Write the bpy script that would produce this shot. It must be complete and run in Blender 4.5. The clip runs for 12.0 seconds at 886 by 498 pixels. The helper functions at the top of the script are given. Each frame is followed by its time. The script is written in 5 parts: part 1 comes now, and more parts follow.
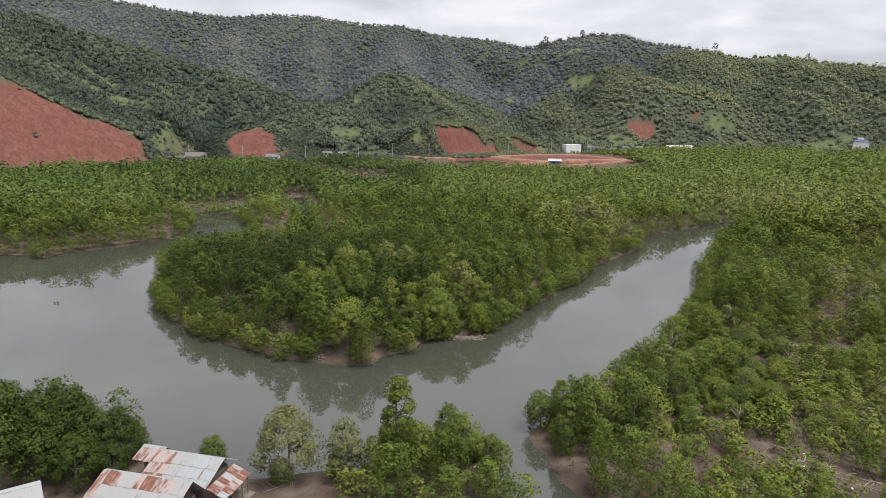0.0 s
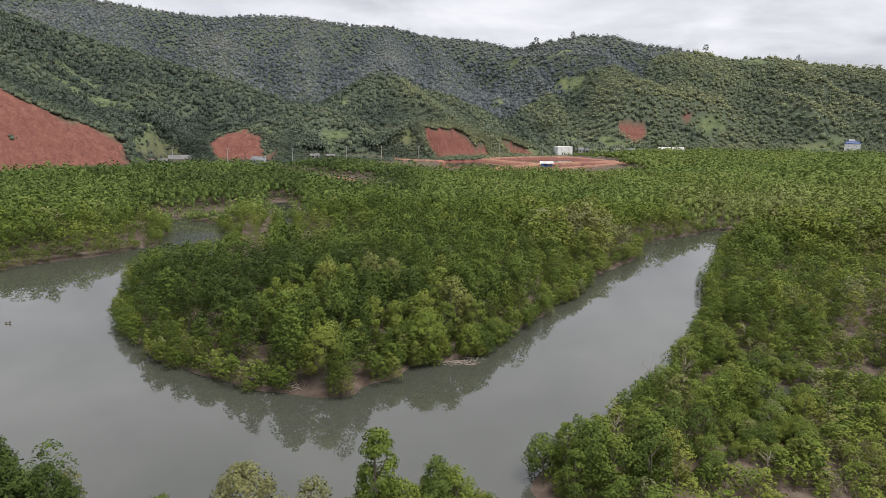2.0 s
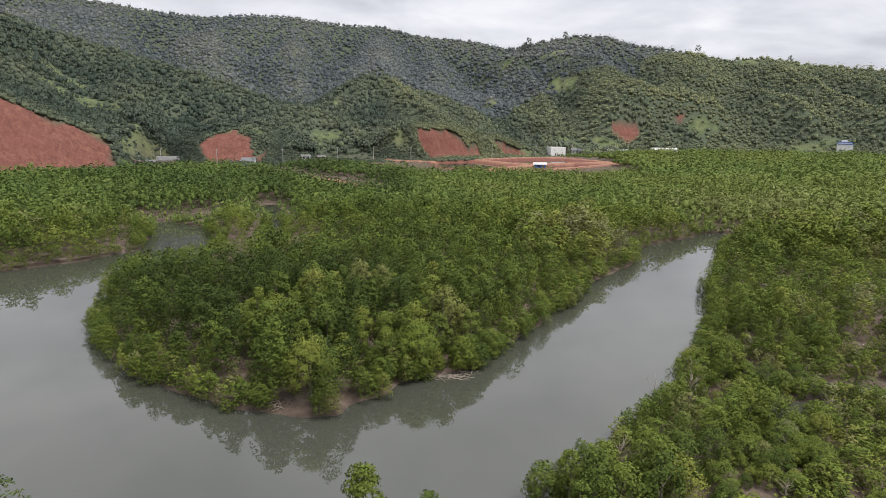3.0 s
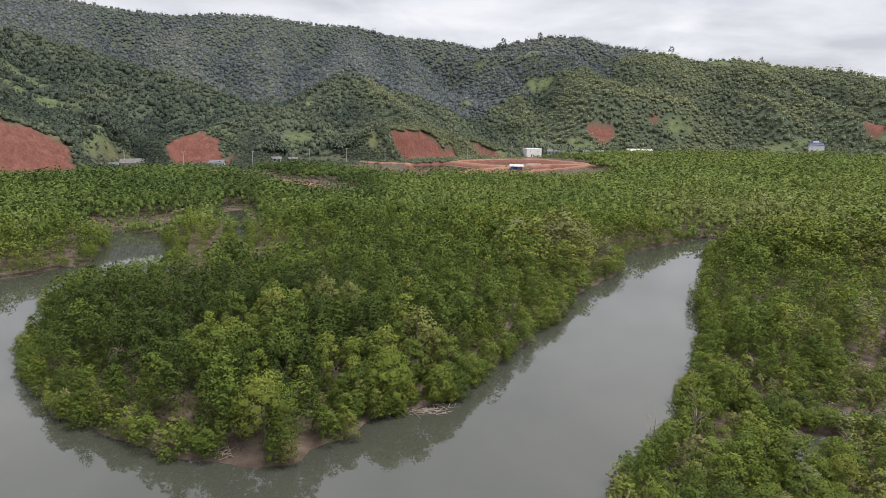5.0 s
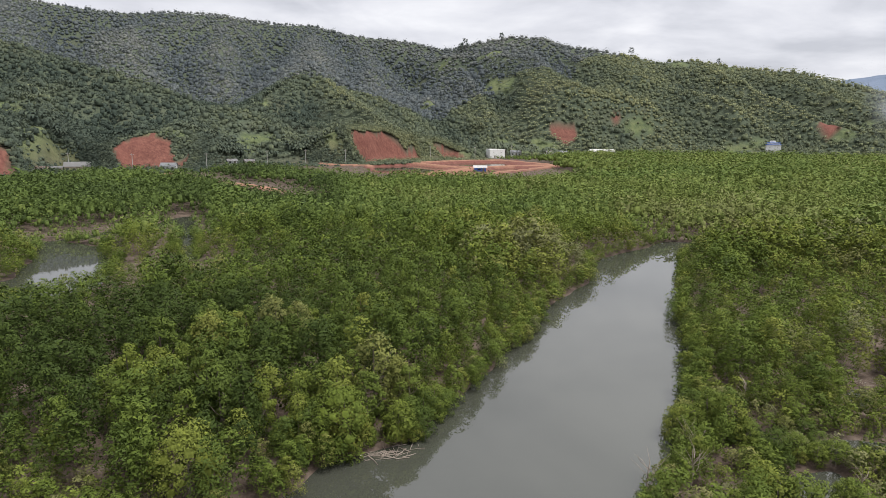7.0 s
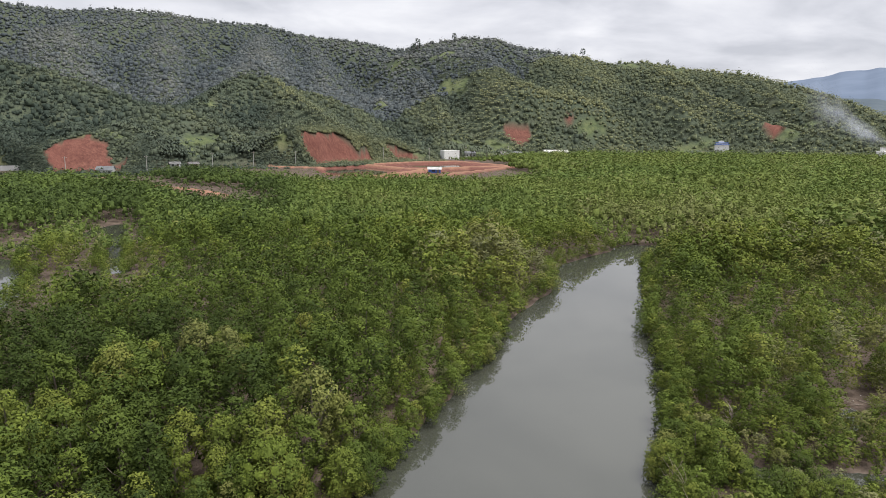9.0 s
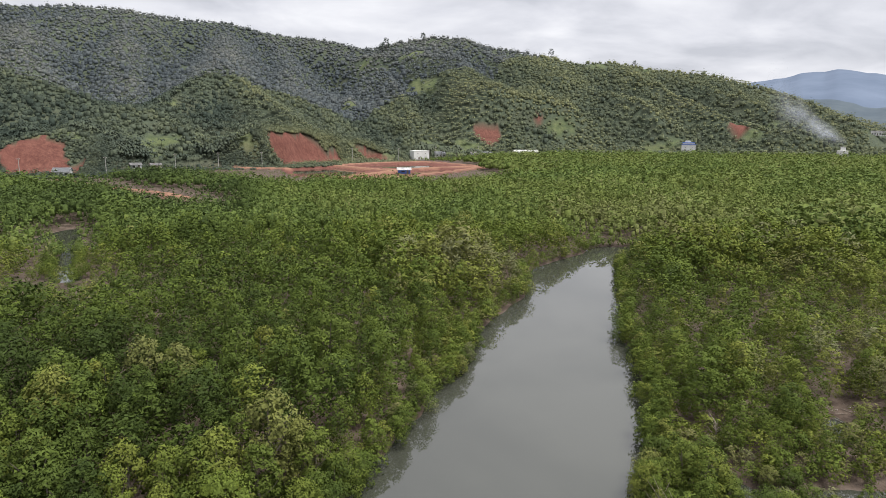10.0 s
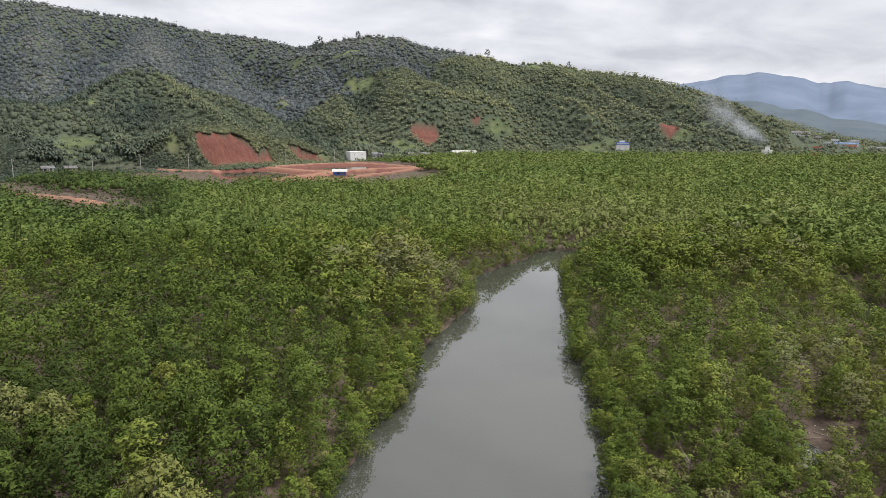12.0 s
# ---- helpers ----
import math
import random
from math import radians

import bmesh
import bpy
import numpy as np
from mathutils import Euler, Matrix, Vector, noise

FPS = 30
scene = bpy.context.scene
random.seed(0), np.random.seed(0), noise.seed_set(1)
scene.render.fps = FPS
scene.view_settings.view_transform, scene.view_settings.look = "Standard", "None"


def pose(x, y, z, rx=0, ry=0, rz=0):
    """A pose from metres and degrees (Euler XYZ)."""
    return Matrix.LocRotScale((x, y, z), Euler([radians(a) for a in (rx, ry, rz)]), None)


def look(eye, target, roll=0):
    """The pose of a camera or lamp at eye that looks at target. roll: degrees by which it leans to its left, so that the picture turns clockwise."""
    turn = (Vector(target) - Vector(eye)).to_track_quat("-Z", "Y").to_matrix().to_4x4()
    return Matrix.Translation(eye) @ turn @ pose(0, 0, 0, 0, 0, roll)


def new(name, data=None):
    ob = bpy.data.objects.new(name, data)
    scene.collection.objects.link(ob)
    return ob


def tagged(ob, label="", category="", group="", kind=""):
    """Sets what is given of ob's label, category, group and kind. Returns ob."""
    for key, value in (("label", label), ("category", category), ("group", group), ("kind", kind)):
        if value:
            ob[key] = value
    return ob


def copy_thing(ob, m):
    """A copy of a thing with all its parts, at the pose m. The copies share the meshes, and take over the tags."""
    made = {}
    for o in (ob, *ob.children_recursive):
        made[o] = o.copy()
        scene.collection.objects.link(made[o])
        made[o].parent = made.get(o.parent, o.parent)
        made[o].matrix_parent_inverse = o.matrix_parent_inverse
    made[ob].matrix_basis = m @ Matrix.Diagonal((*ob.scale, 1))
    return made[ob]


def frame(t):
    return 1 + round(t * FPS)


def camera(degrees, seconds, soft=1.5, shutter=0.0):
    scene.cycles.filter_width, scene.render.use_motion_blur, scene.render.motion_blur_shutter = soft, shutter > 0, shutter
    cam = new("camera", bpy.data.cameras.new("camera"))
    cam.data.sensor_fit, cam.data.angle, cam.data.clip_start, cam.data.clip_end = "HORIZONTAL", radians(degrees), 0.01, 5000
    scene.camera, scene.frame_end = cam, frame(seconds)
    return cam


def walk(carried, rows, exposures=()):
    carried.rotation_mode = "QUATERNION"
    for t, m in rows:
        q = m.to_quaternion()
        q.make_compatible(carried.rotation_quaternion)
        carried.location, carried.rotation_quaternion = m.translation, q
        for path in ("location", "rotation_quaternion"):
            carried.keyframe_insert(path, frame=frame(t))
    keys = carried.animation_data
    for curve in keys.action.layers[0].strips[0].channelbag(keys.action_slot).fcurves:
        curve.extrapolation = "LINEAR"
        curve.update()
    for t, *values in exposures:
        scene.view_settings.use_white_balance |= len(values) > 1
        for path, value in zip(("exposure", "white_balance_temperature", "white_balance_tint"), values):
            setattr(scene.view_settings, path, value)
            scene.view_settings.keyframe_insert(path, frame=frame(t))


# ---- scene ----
cam = camera(68.7, 12.0, soft=0.7)
PATH = [
    (0, (0.299, 2.028, 25.635), (0.563, 3.971, 25.241), 0.8),
    (0.5, (0.53, 3.679, 25.646), (0.798, 5.622, 25.253), 0.8),
    (1, (0.803, 5.427, 25.683), (1.076, 7.369, 25.292), 0.8),
    (1.5, (1.137, 7.24, 25.742), (1.422, 9.181, 25.352), 0.8),
    (2, (1.468, 9.118, 25.776), (1.761, 11.058, 25.387), 0.8),
    (2.5, (1.811, 11.023, 25.797), (2.113, 12.962, 25.41), 0.8),
    (3, (2.102, 12.907, 25.82), (2.417, 14.843, 25.433), 0.8),
    (5, (3.51, 20.111, 26.075), (3.898, 22.034, 25.691), 0.8),
    (5.5, (3.933, 21.97, 26.06), (4.345, 23.889, 25.677), 0.8),
    (6, (4.44, 23.865, 26.037), (4.88, 25.778, 25.656), 0.7),
    (6.5, (4.929, 25.79, 26.003), (5.398, 27.697, 25.622), 0.7),
    (8.5, (7.365, 33.472, 25.72), (7.952, 35.346, 25.345), 0.6),
    (9, (8.02, 35.294, 25.654), (8.647, 37.156, 25.279), 0.6),
    (9.5, (8.676, 37.014, 25.635), (9.345, 38.861, 25.261), 0.6),
    (10, (9.38, 38.74, 25.648), (10.092, 40.572, 25.274), 0.6),
    (10.5, (10.099, 40.495, 25.624), (10.854, 42.309, 25.252), 0.5),
    (11, (10.913, 42.285, 25.584), (11.711, 44.081, 25.212), 0.5),
    (11.5, (11.785, 44.132, 25.549), (12.625, 45.909, 25.177), 0.5),
    (12, (12.712, 45.909, 25.529), (13.594, 47.666, 25.158), 0.6),
]
walk(cam, [(t, look(eye, target, roll)) for t, eye, target, roll in PATH])

# ---- light ----
world = bpy.data.worlds.new("overcast_sky")
scene.world = world
world.use_nodes = True


def world_nodes():
    t = world.node_tree
    t.nodes.clear()
    n, link = t.nodes.new, t.links.new
    sky = n("ShaderNodeTexSky")
    sky.sky_type, sky.sun_disc = "NISHITA", False
    sky.sun_elevation, sky.sun_rotation = radians(67), radians(131)
    dim = n("ShaderNodeMix"); dim.data_type, dim.blend_type = "RGBA", "MULTIPLY"
    dim.inputs[0].default_value = 1.0
    dim.inputs[7].default_value = (0.09, 0.09, 0.09, 1)
    link(sky.outputs[0], dim.inputs[6])
    # a sheet of cloud: the view direction laid on a plane overhead
    geo = n("ShaderNodeTexCoord")
    sep = n("ShaderNodeSeparateXYZ"); link(geo.outputs["Generated"], sep.inputs[0])
    low = n("ShaderNodeMath"); low.operation = "MAXIMUM"; low.inputs[1].default_value = 0.0; link(sep.outputs[2], low.inputs[0])
    up = n("ShaderNodeMath"); up.operation = "ADD"; up.inputs[1].default_value = 0.22; link(low.outputs[0], up.inputs[0])
    flat = []
    for k in (0, 1):
        d = n("ShaderNodeMath"); d.operation = "DIVIDE"
        link(sep.outputs[k], d.inputs[0]); link(up.outputs[0], d.inputs[1])
        flat.append(d)
    xy = n("ShaderNodeCombineXYZ"); link(flat[0].outputs[0], xy.inputs[0]); link(flat[1].outputs[0], xy.inputs[1])
    xy.inputs[2].default_value = 3.7
    big = n("ShaderNodeTexNoise"); big.inputs["Scale"].default_value = 1.7; big.inputs["Detail"].default_value = 7
    big.inputs["Roughness"].default_value = 0.52; big.inputs["Distortion"].default_value = 0.3
    link(xy.outputs[0], big.inputs["Vector"])
    ramp = n("ShaderNodeValToRGB")
    e = ramp.color_ramp.elements
    e[0].position, e[0].color = 0.34, (0.50, 0.51, 0.56, 1)
    e[1].position, e[1].color = 0.66, (0.80, 0.80, 0.835, 1)
    m = e.new(0.5); m.color = (0.655, 0.66, 0.71, 1)
    link(big.outputs["Fac"], ramp.inputs[0])
    mix = n("ShaderNodeMix"); mix.data_type = "RGBA"; mix.inputs[0].default_value = 0.94
    link(dim.outputs[2], mix.inputs[6]); link(ramp.outputs[0], mix.inputs[7])
    bg = n("ShaderNodeBackground"); bg.inputs[1].default_value = 1.0
    link(mix.outputs[2], bg.inputs[0])
    out = n("ShaderNodeOutputWorld"); link(bg.outputs[0], out.inputs[0])


world_nodes()
scene.view_settings.exposure = 0.3
sun = new("sun", bpy.data.lights.new("sun", "SUN"))
sun.data.energy, sun.data.angle, sun.data.color = 3.75, radians(32), (1.0, 0.96, 0.9)
sun.matrix_world = look((0, 0, 300), (-34, 30, 190))

# ---- materials ----


def material(name, build, roughness=0.8):
    m = bpy.data.materials.new(name)
    m.use_nodes = True
    t = m.node_tree
    b = t.nodes["Principled BSDF"]
    b.inputs["Roughness"].default_value = roughness
    b.inputs["Specular IOR Level"].default_value = 0.25
    build(t, b)
    return m


def noise_node(t, scale, detail=4, rough=0.55, coords="Object", stretch=None):
    c = t.nodes.new("ShaderNodeTexCoord")
    n = t.nodes.new("ShaderNodeTexNoise")
    n.inputs["Scale"].default_value, n.inputs["Detail"].default_value, n.inputs["Roughness"].default_value = scale, detail, rough
    src = c.outputs[coords]
    if stretch:
        mp = t.nodes.new("ShaderNodeMapping")
        mp.inputs["Scale"].default_value = stretch
        t.links.new(src, mp.inputs[0])
        src = mp.outputs[0]
    t.links.new(src, n.inputs["Vector"])
    return n.outputs["Fac"]


def ramp_node(t, fac, stops):
    r = t.nodes.new("ShaderNodeValToRGB")
    e = r.color_ramp.elements
    e[0].position, e[0].color = stops[0][0], (*stops[0][1], 1)
    e[1].position, e[1].color = stops[-1][0], (*stops[-1][1], 1)
    for p, c in stops[1:-1]:
        e.new(p).color = (*c, 1)
    t.links.new(fac, r.inputs[0])
    return r.outputs[0]


def mix_node(t, fac, a, b, mode="MIX"):
    m = t.nodes.new("ShaderNodeMix")
    m.data_type, m.blend_type = "RGBA", mode
    for k, v in ((0, fac), (6, a), (7, b)):
        if isinstance(v, (int, float)):
            m.inputs[k].default_value = v
        elif isinstance(v, tuple):
            m.inputs[k].default_value = (*v, 1)
        else:
            t.links.new(v, m.inputs[k])
    return m.outputs[2]


def math_node(t, op, a, b):
    m = t.nodes.new("ShaderNodeMath")
    m.operation = op
    for k, v in enumerate((a, b)):
        if isinstance(v, (int, float)):
            m.inputs[k].default_value = v
        else:
            t.links.new(v, m.inputs[k])
    return m.outputs[0]


def bump_node(t, b, fac, strength=0.4, distance=0.05):
    n = t.nodes.new("ShaderNodeBump")
    n.inputs["Strength"].default_value, n.inputs["Distance"].default_value = strength, distance
    t.links.new(fac, n.inputs["Height"])
    t.links.new(n.outputs[0], b.inputs["Normal"])


def attribute(t, name):
    a = t.nodes.new("ShaderNodeAttribute")
    a.attribute_name = name
    return a.outputs["Fac"]


def leaf_shader(t, b, tint, stops, spread=0.5, glow=0.25, grain_scale=3.0):
    """Foliage: a colour per tree, lighter and darker single leaves, light through the leaf."""
    base = ramp_node(t, tint, stops)
    each = t.nodes.new("ShaderNodeNewGeometry").outputs["Random Per Island"]
    vary = ramp_node(t, each, [(0.0, (1 - spread,) * 3), (0.8, (1.0, 1.0, 1.0)), (1.0, (1 + spread, 1 + spread * 0.9, 1 + spread * 0.3))])
    col = mix_node(t, 1.0, base, vary, "MULTIPLY")
    grain = ramp_node(t, noise_node(t, grain_scale, 3, 0.7), [(0.34, (0.8, 0.8, 0.8)), (0.5, (1.0, 1.0, 1.0)), (0.68, (1.2, 1.18, 1.12))])
    col = mix_node(t, 1.0, col, grain, "MULTIPLY")
    b.inputs["Specular IOR Level"].default_value = 0.06
    t.links.new(col, b.inputs["Base Color"])
    through_leaf = t.nodes.new("ShaderNodeBsdfTranslucent")
    t.links.new(col, through_leaf.inputs[0])
    mix = t.nodes.new("ShaderNodeMixShader")
    mix.inputs[0].default_value = glow
    t.links.new(b.outputs[0], mix.inputs[1])
    t.links.new(through_leaf.outputs[0], mix.inputs[2])
    t.links.new(mix.outputs[0], t.nodes["Material Output"].inputs[0])


MANGROVE = [(0.0, (0.048, 0.072, 0.019)), (0.3, (0.084, 0.120, 0.026)), (0.55, (0.126, 0.168, 0.034)), (0.72, (0.176, 0.202, 0.044)),
            (0.86, (0.173, 0.176, 0.072)), (1.0, (0.173, 0.184, 0.092))]
MANGROVE_FLAT = [(0.0, (0.055, 0.082, 0.027)), (0.2, (0.086, 0.124, 0.036)), (0.4, (0.113, 0.160, 0.043)), (0.7, (0.155, 0.194, 0.054)), (1.0, (0.189, 0.204, 0.082))]
# both hill palettes are greyed and blued to paint in haze, the second more
HILL = [(0.0, (0.060, 0.080, 0.066)), (0.25, (0.094, 0.116, 0.088)), (0.5, (0.142, 0.164, 0.106)), (0.75, (0.192, 0.208, 0.120)), (1.0, (0.250, 0.258, 0.140))]
HAZED_HILL = [(0.0, (0.088, 0.108, 0.123)), (0.5, (0.134, 0.153, 0.163)), (1.0, (0.191, 0.200, 0.191))]
MANGROVE_ONE = [(0.0, (0.061, 0.090, 0.022)), (0.35, (0.097, 0.134, 0.030)), (0.75, (0.143, 0.180, 0.037)), (0.94, (0.174, 0.192, 0.044)), (1.0, (0.166, 0.178, 0.084))]
m_leaf_single = material("mangrove_leaf", lambda t, b: leaf_shader(
    t, b, t.nodes.new("ShaderNodeObjectInfo").outputs["Random"], MANGROVE_ONE, 0.22, 0.15, 11.0), 0.58)
m_leaf = material("mangrove_leaf_mass", lambda t, b: leaf_shader(t, b, attribute(t, "tint"), MANGROVE, 0.22, 0.15, 5.0), 0.6)
m_leaf_flat = material("mangrove_leaf_distant", lambda t, b: leaf_shader(t, b, attribute(t, "tint"), MANGROVE_FLAT, 0.14, 0.15, 2.0), 0.65)
m_hill_leaf = material("hill_leaf_mass", lambda t, b: leaf_shader(t, b, attribute(t, "tint"), HILL, 0.2, 0.15, 0.9), 0.85)
m_hazed_leaf = material("hazed_hill_leaf_mass", lambda t, b: leaf_shader(t, b, attribute(t, "tint"), HAZED_HILL, 0.2, 0.15, 0.9), 0.85)


def bark(t, b):
    n = noise_node(t, 9, 5, 0.6, "Object", (1, 1, 0.25))
    t.links.new(ramp_node(t, n, [(0.3, (0.10, 0.08, 0.06)), (0.7, (0.28, 0.25, 0.21))]), b.inputs["Base Color"])
    bump_node(t, b, n, 0.6, 0.03)


def dead_wood(t, b):
    n = noise_node(t, 6, 5, 0.6, "Object", (1, 1, 0.3))
    t.links.new(ramp_node(t, n, [(0.3, (0.17, 0.135, 0.11)), (0.7, (0.36, 0.31, 0.265))]), b.inputs["Base Color"])


m_bark = material("grey_bark", bark, 0.9)
m_dead = material("bleached_dead_wood", dead_wood, 0.9)


def ground_shader(t, b):
    red, hill, pale, meadow = attribute(t, "red"), attribute(t, "hill"), attribute(t, "pale"), attribute(t, "meadow")
    big, mid, fine = noise_node(t, 0.05, 5), noise_node(t, 0.45, 6, 0.62), noise_node(t, 4.0, 6, 0.65)
    mud = ramp_node(t, mid, [(0.32, (0.058, 0.042, 0.033)), (0.52, (0.105, 0.078, 0.062)), (0.72, (0.170, 0.134, 0.110))])
    grass = ramp_node(t, mid, [(0.3, (0.050, 0.066, 0.048)), (0.55, (0.076, 0.095, 0.062)), (0.75, (0.100, 0.118, 0.070))])
    lush = ramp_node(t, noise_node(t, 0.16, 6, 0.65), [(0.34, (0.066, 0.088, 0.044)), (0.52, (0.104, 0.130, 0.058)), (0.7, (0.150, 0.168, 0.080))])
    grass = mix_node(t, meadow, grass, lush)
    dry = ramp_node(t, big, [(0.46, (0.0, 0.0, 0.0)), (0.66, (0.12, 0.12, 0.12))])
    grass = mix_node(t, dry, grass, (0.14, 0.10, 0.06))
    streak = noise_node(t, 0.30, 8, 0.72, "Object", (1, 1, 0.5))
    gully = noise_node(t, 0.9, 5, 0.6, "Object", (1, 1, 0.12))
    streak = math_node(t, "ADD", math_node(t, "MULTIPLY", streak, 0.6), math_node(t, "MULTIPLY", gully, 0.4))
    soil = ramp_node(t, streak, [(0.36, (0.094, 0.037, 0.029)), (0.5, (0.150, 0.062, 0.048)), (0.64, (0.215, 0.100, 0.074))])
    soil = mix_node(t, ramp_node(t, big, [(0.4, (0, 0, 0)), (0.7, (0.5, 0.5, 0.5))]), soil, (0.165, 0.062, 0.049))
    soil = mix_node(t, pale, soil, (0.30, 0.165, 0.110))
    land = mix_node(t, hill, mud, grass)
    col = mix_node(t, red, land, soil)
    col = mix_node(t, 0.35, col, ramp_node(t, fine, [(0.3, (0.55, 0.55, 0.55)), (0.7, (1.25, 1.25, 1.25))]), "MULTIPLY")
    t.links.new(col, b.inputs["Base Color"])
    rill = math_node(t, "MULTIPLY", math_node(t, "MULTIPLY", streak, red), 5.0)
    bump_node(t, b, math_node(t, "ADD", math_node(t, "ADD", fine, math_node(t, "MULTIPLY", mid, 3.0)), rill), 0.8, 0.14)


m_ground = material("mud_and_soil", ground_shader, 0.92)


def water_shader(t, b, deep, pale, ior=2.0):
    n = noise_node(t, 0.03, 4)
    t.links.new(ramp_node(t, n, [(0.35, deep), (0.65, pale)]), b.inputs["Base Color"])
    b.inputs["IOR"].default_value = ior
    b.inputs["Specular IOR Level"].default_value = 0.5
    rip = math_node(t, "ADD", noise_node(t, 1.6, 3), math_node(t, "MULTIPLY", noise_node(t, 0.22, 3), 2.5))
    bump_node(t, b, rip, 0.02, 0.03)


m_water = material("river_water", lambda t, b: water_shader(t, b, (0.049, 0.052, 0.042), (0.058, 0.061, 0.050)), 0.012)
m_pond = material("silty_pond_water", lambda t, b: water_shader(t, b, (0.052, 0.042, 0.032), (0.070, 0.056, 0.043), 1.4), 0.03)


# the blue is distance haze painted into the mountains' base colour
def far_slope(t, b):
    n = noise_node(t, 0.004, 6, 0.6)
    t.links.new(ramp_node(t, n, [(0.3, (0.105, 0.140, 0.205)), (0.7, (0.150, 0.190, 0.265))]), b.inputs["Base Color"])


m_far = material("haze_painted_mountain", far_slope, 1.0)



# wooded slope colour blued and greyed to paint in the haze before it
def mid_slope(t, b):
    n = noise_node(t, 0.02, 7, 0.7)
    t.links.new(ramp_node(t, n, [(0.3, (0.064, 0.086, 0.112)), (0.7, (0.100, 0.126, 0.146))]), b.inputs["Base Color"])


m_mid = material("haze_painted_ridge", mid_slope, 1.0)

# ---- meshes from arrays ----


def array_mesh(name, verts, quads, mats, which=None, faces=None, points=None, smooth=False, normals=None):
    """A mesh of three- or four-sided faces from arrays, with named values on faces or points."""
    k = quads.shape[1]
    me = bpy.data.meshes.new(name)
    me.vertices.add(len(verts))
    me.vertices.foreach_set("co", np.ascontiguousarray(verts, np.float32).ravel())
    me.loops.add(k * len(quads))
    me.loops.foreach_set("vertex_index", np.ascontiguousarray(quads, np.int32).ravel())
    me.polygons.add(len(quads))
    me.polygons.foreach_set("loop_start", np.arange(0, k * len(quads), k, dtype=np.int32))
    for m in mats:
        me.materials.append(m)
    if which is not None:
        me.polygons.foreach_set("material_index", np.ascontiguousarray(which, np.int32))
    if smooth:
        me.polygons.foreach_set("use_smooth", np.ones(len(quads), bool))
    for domain, values in (("FACE", faces), ("POINT", points)):
        for key, v in (values or {}).items():
            me.attributes.new(key, "FLOAT", domain).data.foreach_set("value", np.ascontiguousarray(v, np.float32))
    if normals is not None:
        me.attributes.new("custom_normal", "FLOAT_VECTOR", "POINT").data.foreach_set("vector", np.ascontiguousarray(normals, np.float32).ravel())
    me.update(calc_edges=True)
    return me


def part(name, bm, mat, parent, label=""):
    me = bpy.data.meshes.new(name)
    bm.to_mesh(me)
    bm.free()
    for m in mat if isinstance(mat, (list, tuple)) else [mat]:
        me.materials.append(m)
    ob = new(name, me)
    ob.parent = parent
    return tagged(ob, label)


def thing(name, m, label, category, group="", kind=""):
    """An empty at the foot of a thing, which carries its parts."""
    ob = new(name)
    ob.matrix_world = m
    return tagged(ob, label, category, group, kind)


# ---- the lie of the land ----
RNG = np.random.default_rng(7)
LATTICE = RNG.random((256, 256))


def value_noise(x, y, size, seed=0):
    """Smooth noise from 0 to 1 with lumps of about the given size in metres."""
    u, v = np.asarray(x, float) / size + 17.3 * seed, np.asarray(y, float) / size + 31.7 * seed
    i, j = np.floor(u).astype(int), np.floor(v).astype(int)
    a, b = u - i, v - j
    a, b = a * a * (3 - 2 * a), b * b * (3 - 2 * b)
    g = lambda p, q: LATTICE[p % 256, q % 256]
    return (g(i, j) * (1 - a) + g(i + 1, j) * a) * (1 - b) + (g(i, j + 1) * (1 - a) + g(i + 1, j + 1) * a) * b


def step(a, b, x):
    t = np.clip((x - a) / (b - a), 0, 1)
    return t * t * (3 - 2 * t)


def line_distance(x, y, line, closed=False):
    """Distance to a polyline, and the heights interpolated along it where it has them."""
    pts = list(line) + ([line[0]] if closed else [])
    best, level = np.full(np.shape(x), 1e9), np.zeros(np.shape(x))
    for p, q in zip(pts[:-1], pts[1:]):
        dx, dy = q[0] - p[0], q[1] - p[1]
        k = np.clip(((x - p[0]) * dx + (y - p[1]) * dy) / (dx * dx + dy * dy), 0, 1)
        d = np.hypot(x - p[0] - k * dx, y - p[1] - k * dy)
        near = d < best
        best = np.where(near, d, best)
        if len(p) > 2:
            level = np.where(near, p[2] + k * (q[2] - p[2]), level)
    return best, level


def inside(x, y, poly):
    odd = np.zeros(np.shape(x), bool)
    for (x0, y0), (x1, y1) in zip(poly, poly[1:] + poly[:1]):
        if y0 != y1:
            odd ^= ((y0 > y) != (y1 > y)) & (x < (x1 - x0) * (y - y0) / (y1 - y0) + x0)
    return odd


def depth_in(x, y, poly):
    """Signed distance to the edge of a closed outline, positive inside."""
    d, _ = line_distance(x, y, poly, True)
    return np.where(inside(x, y, poly), d, -d)


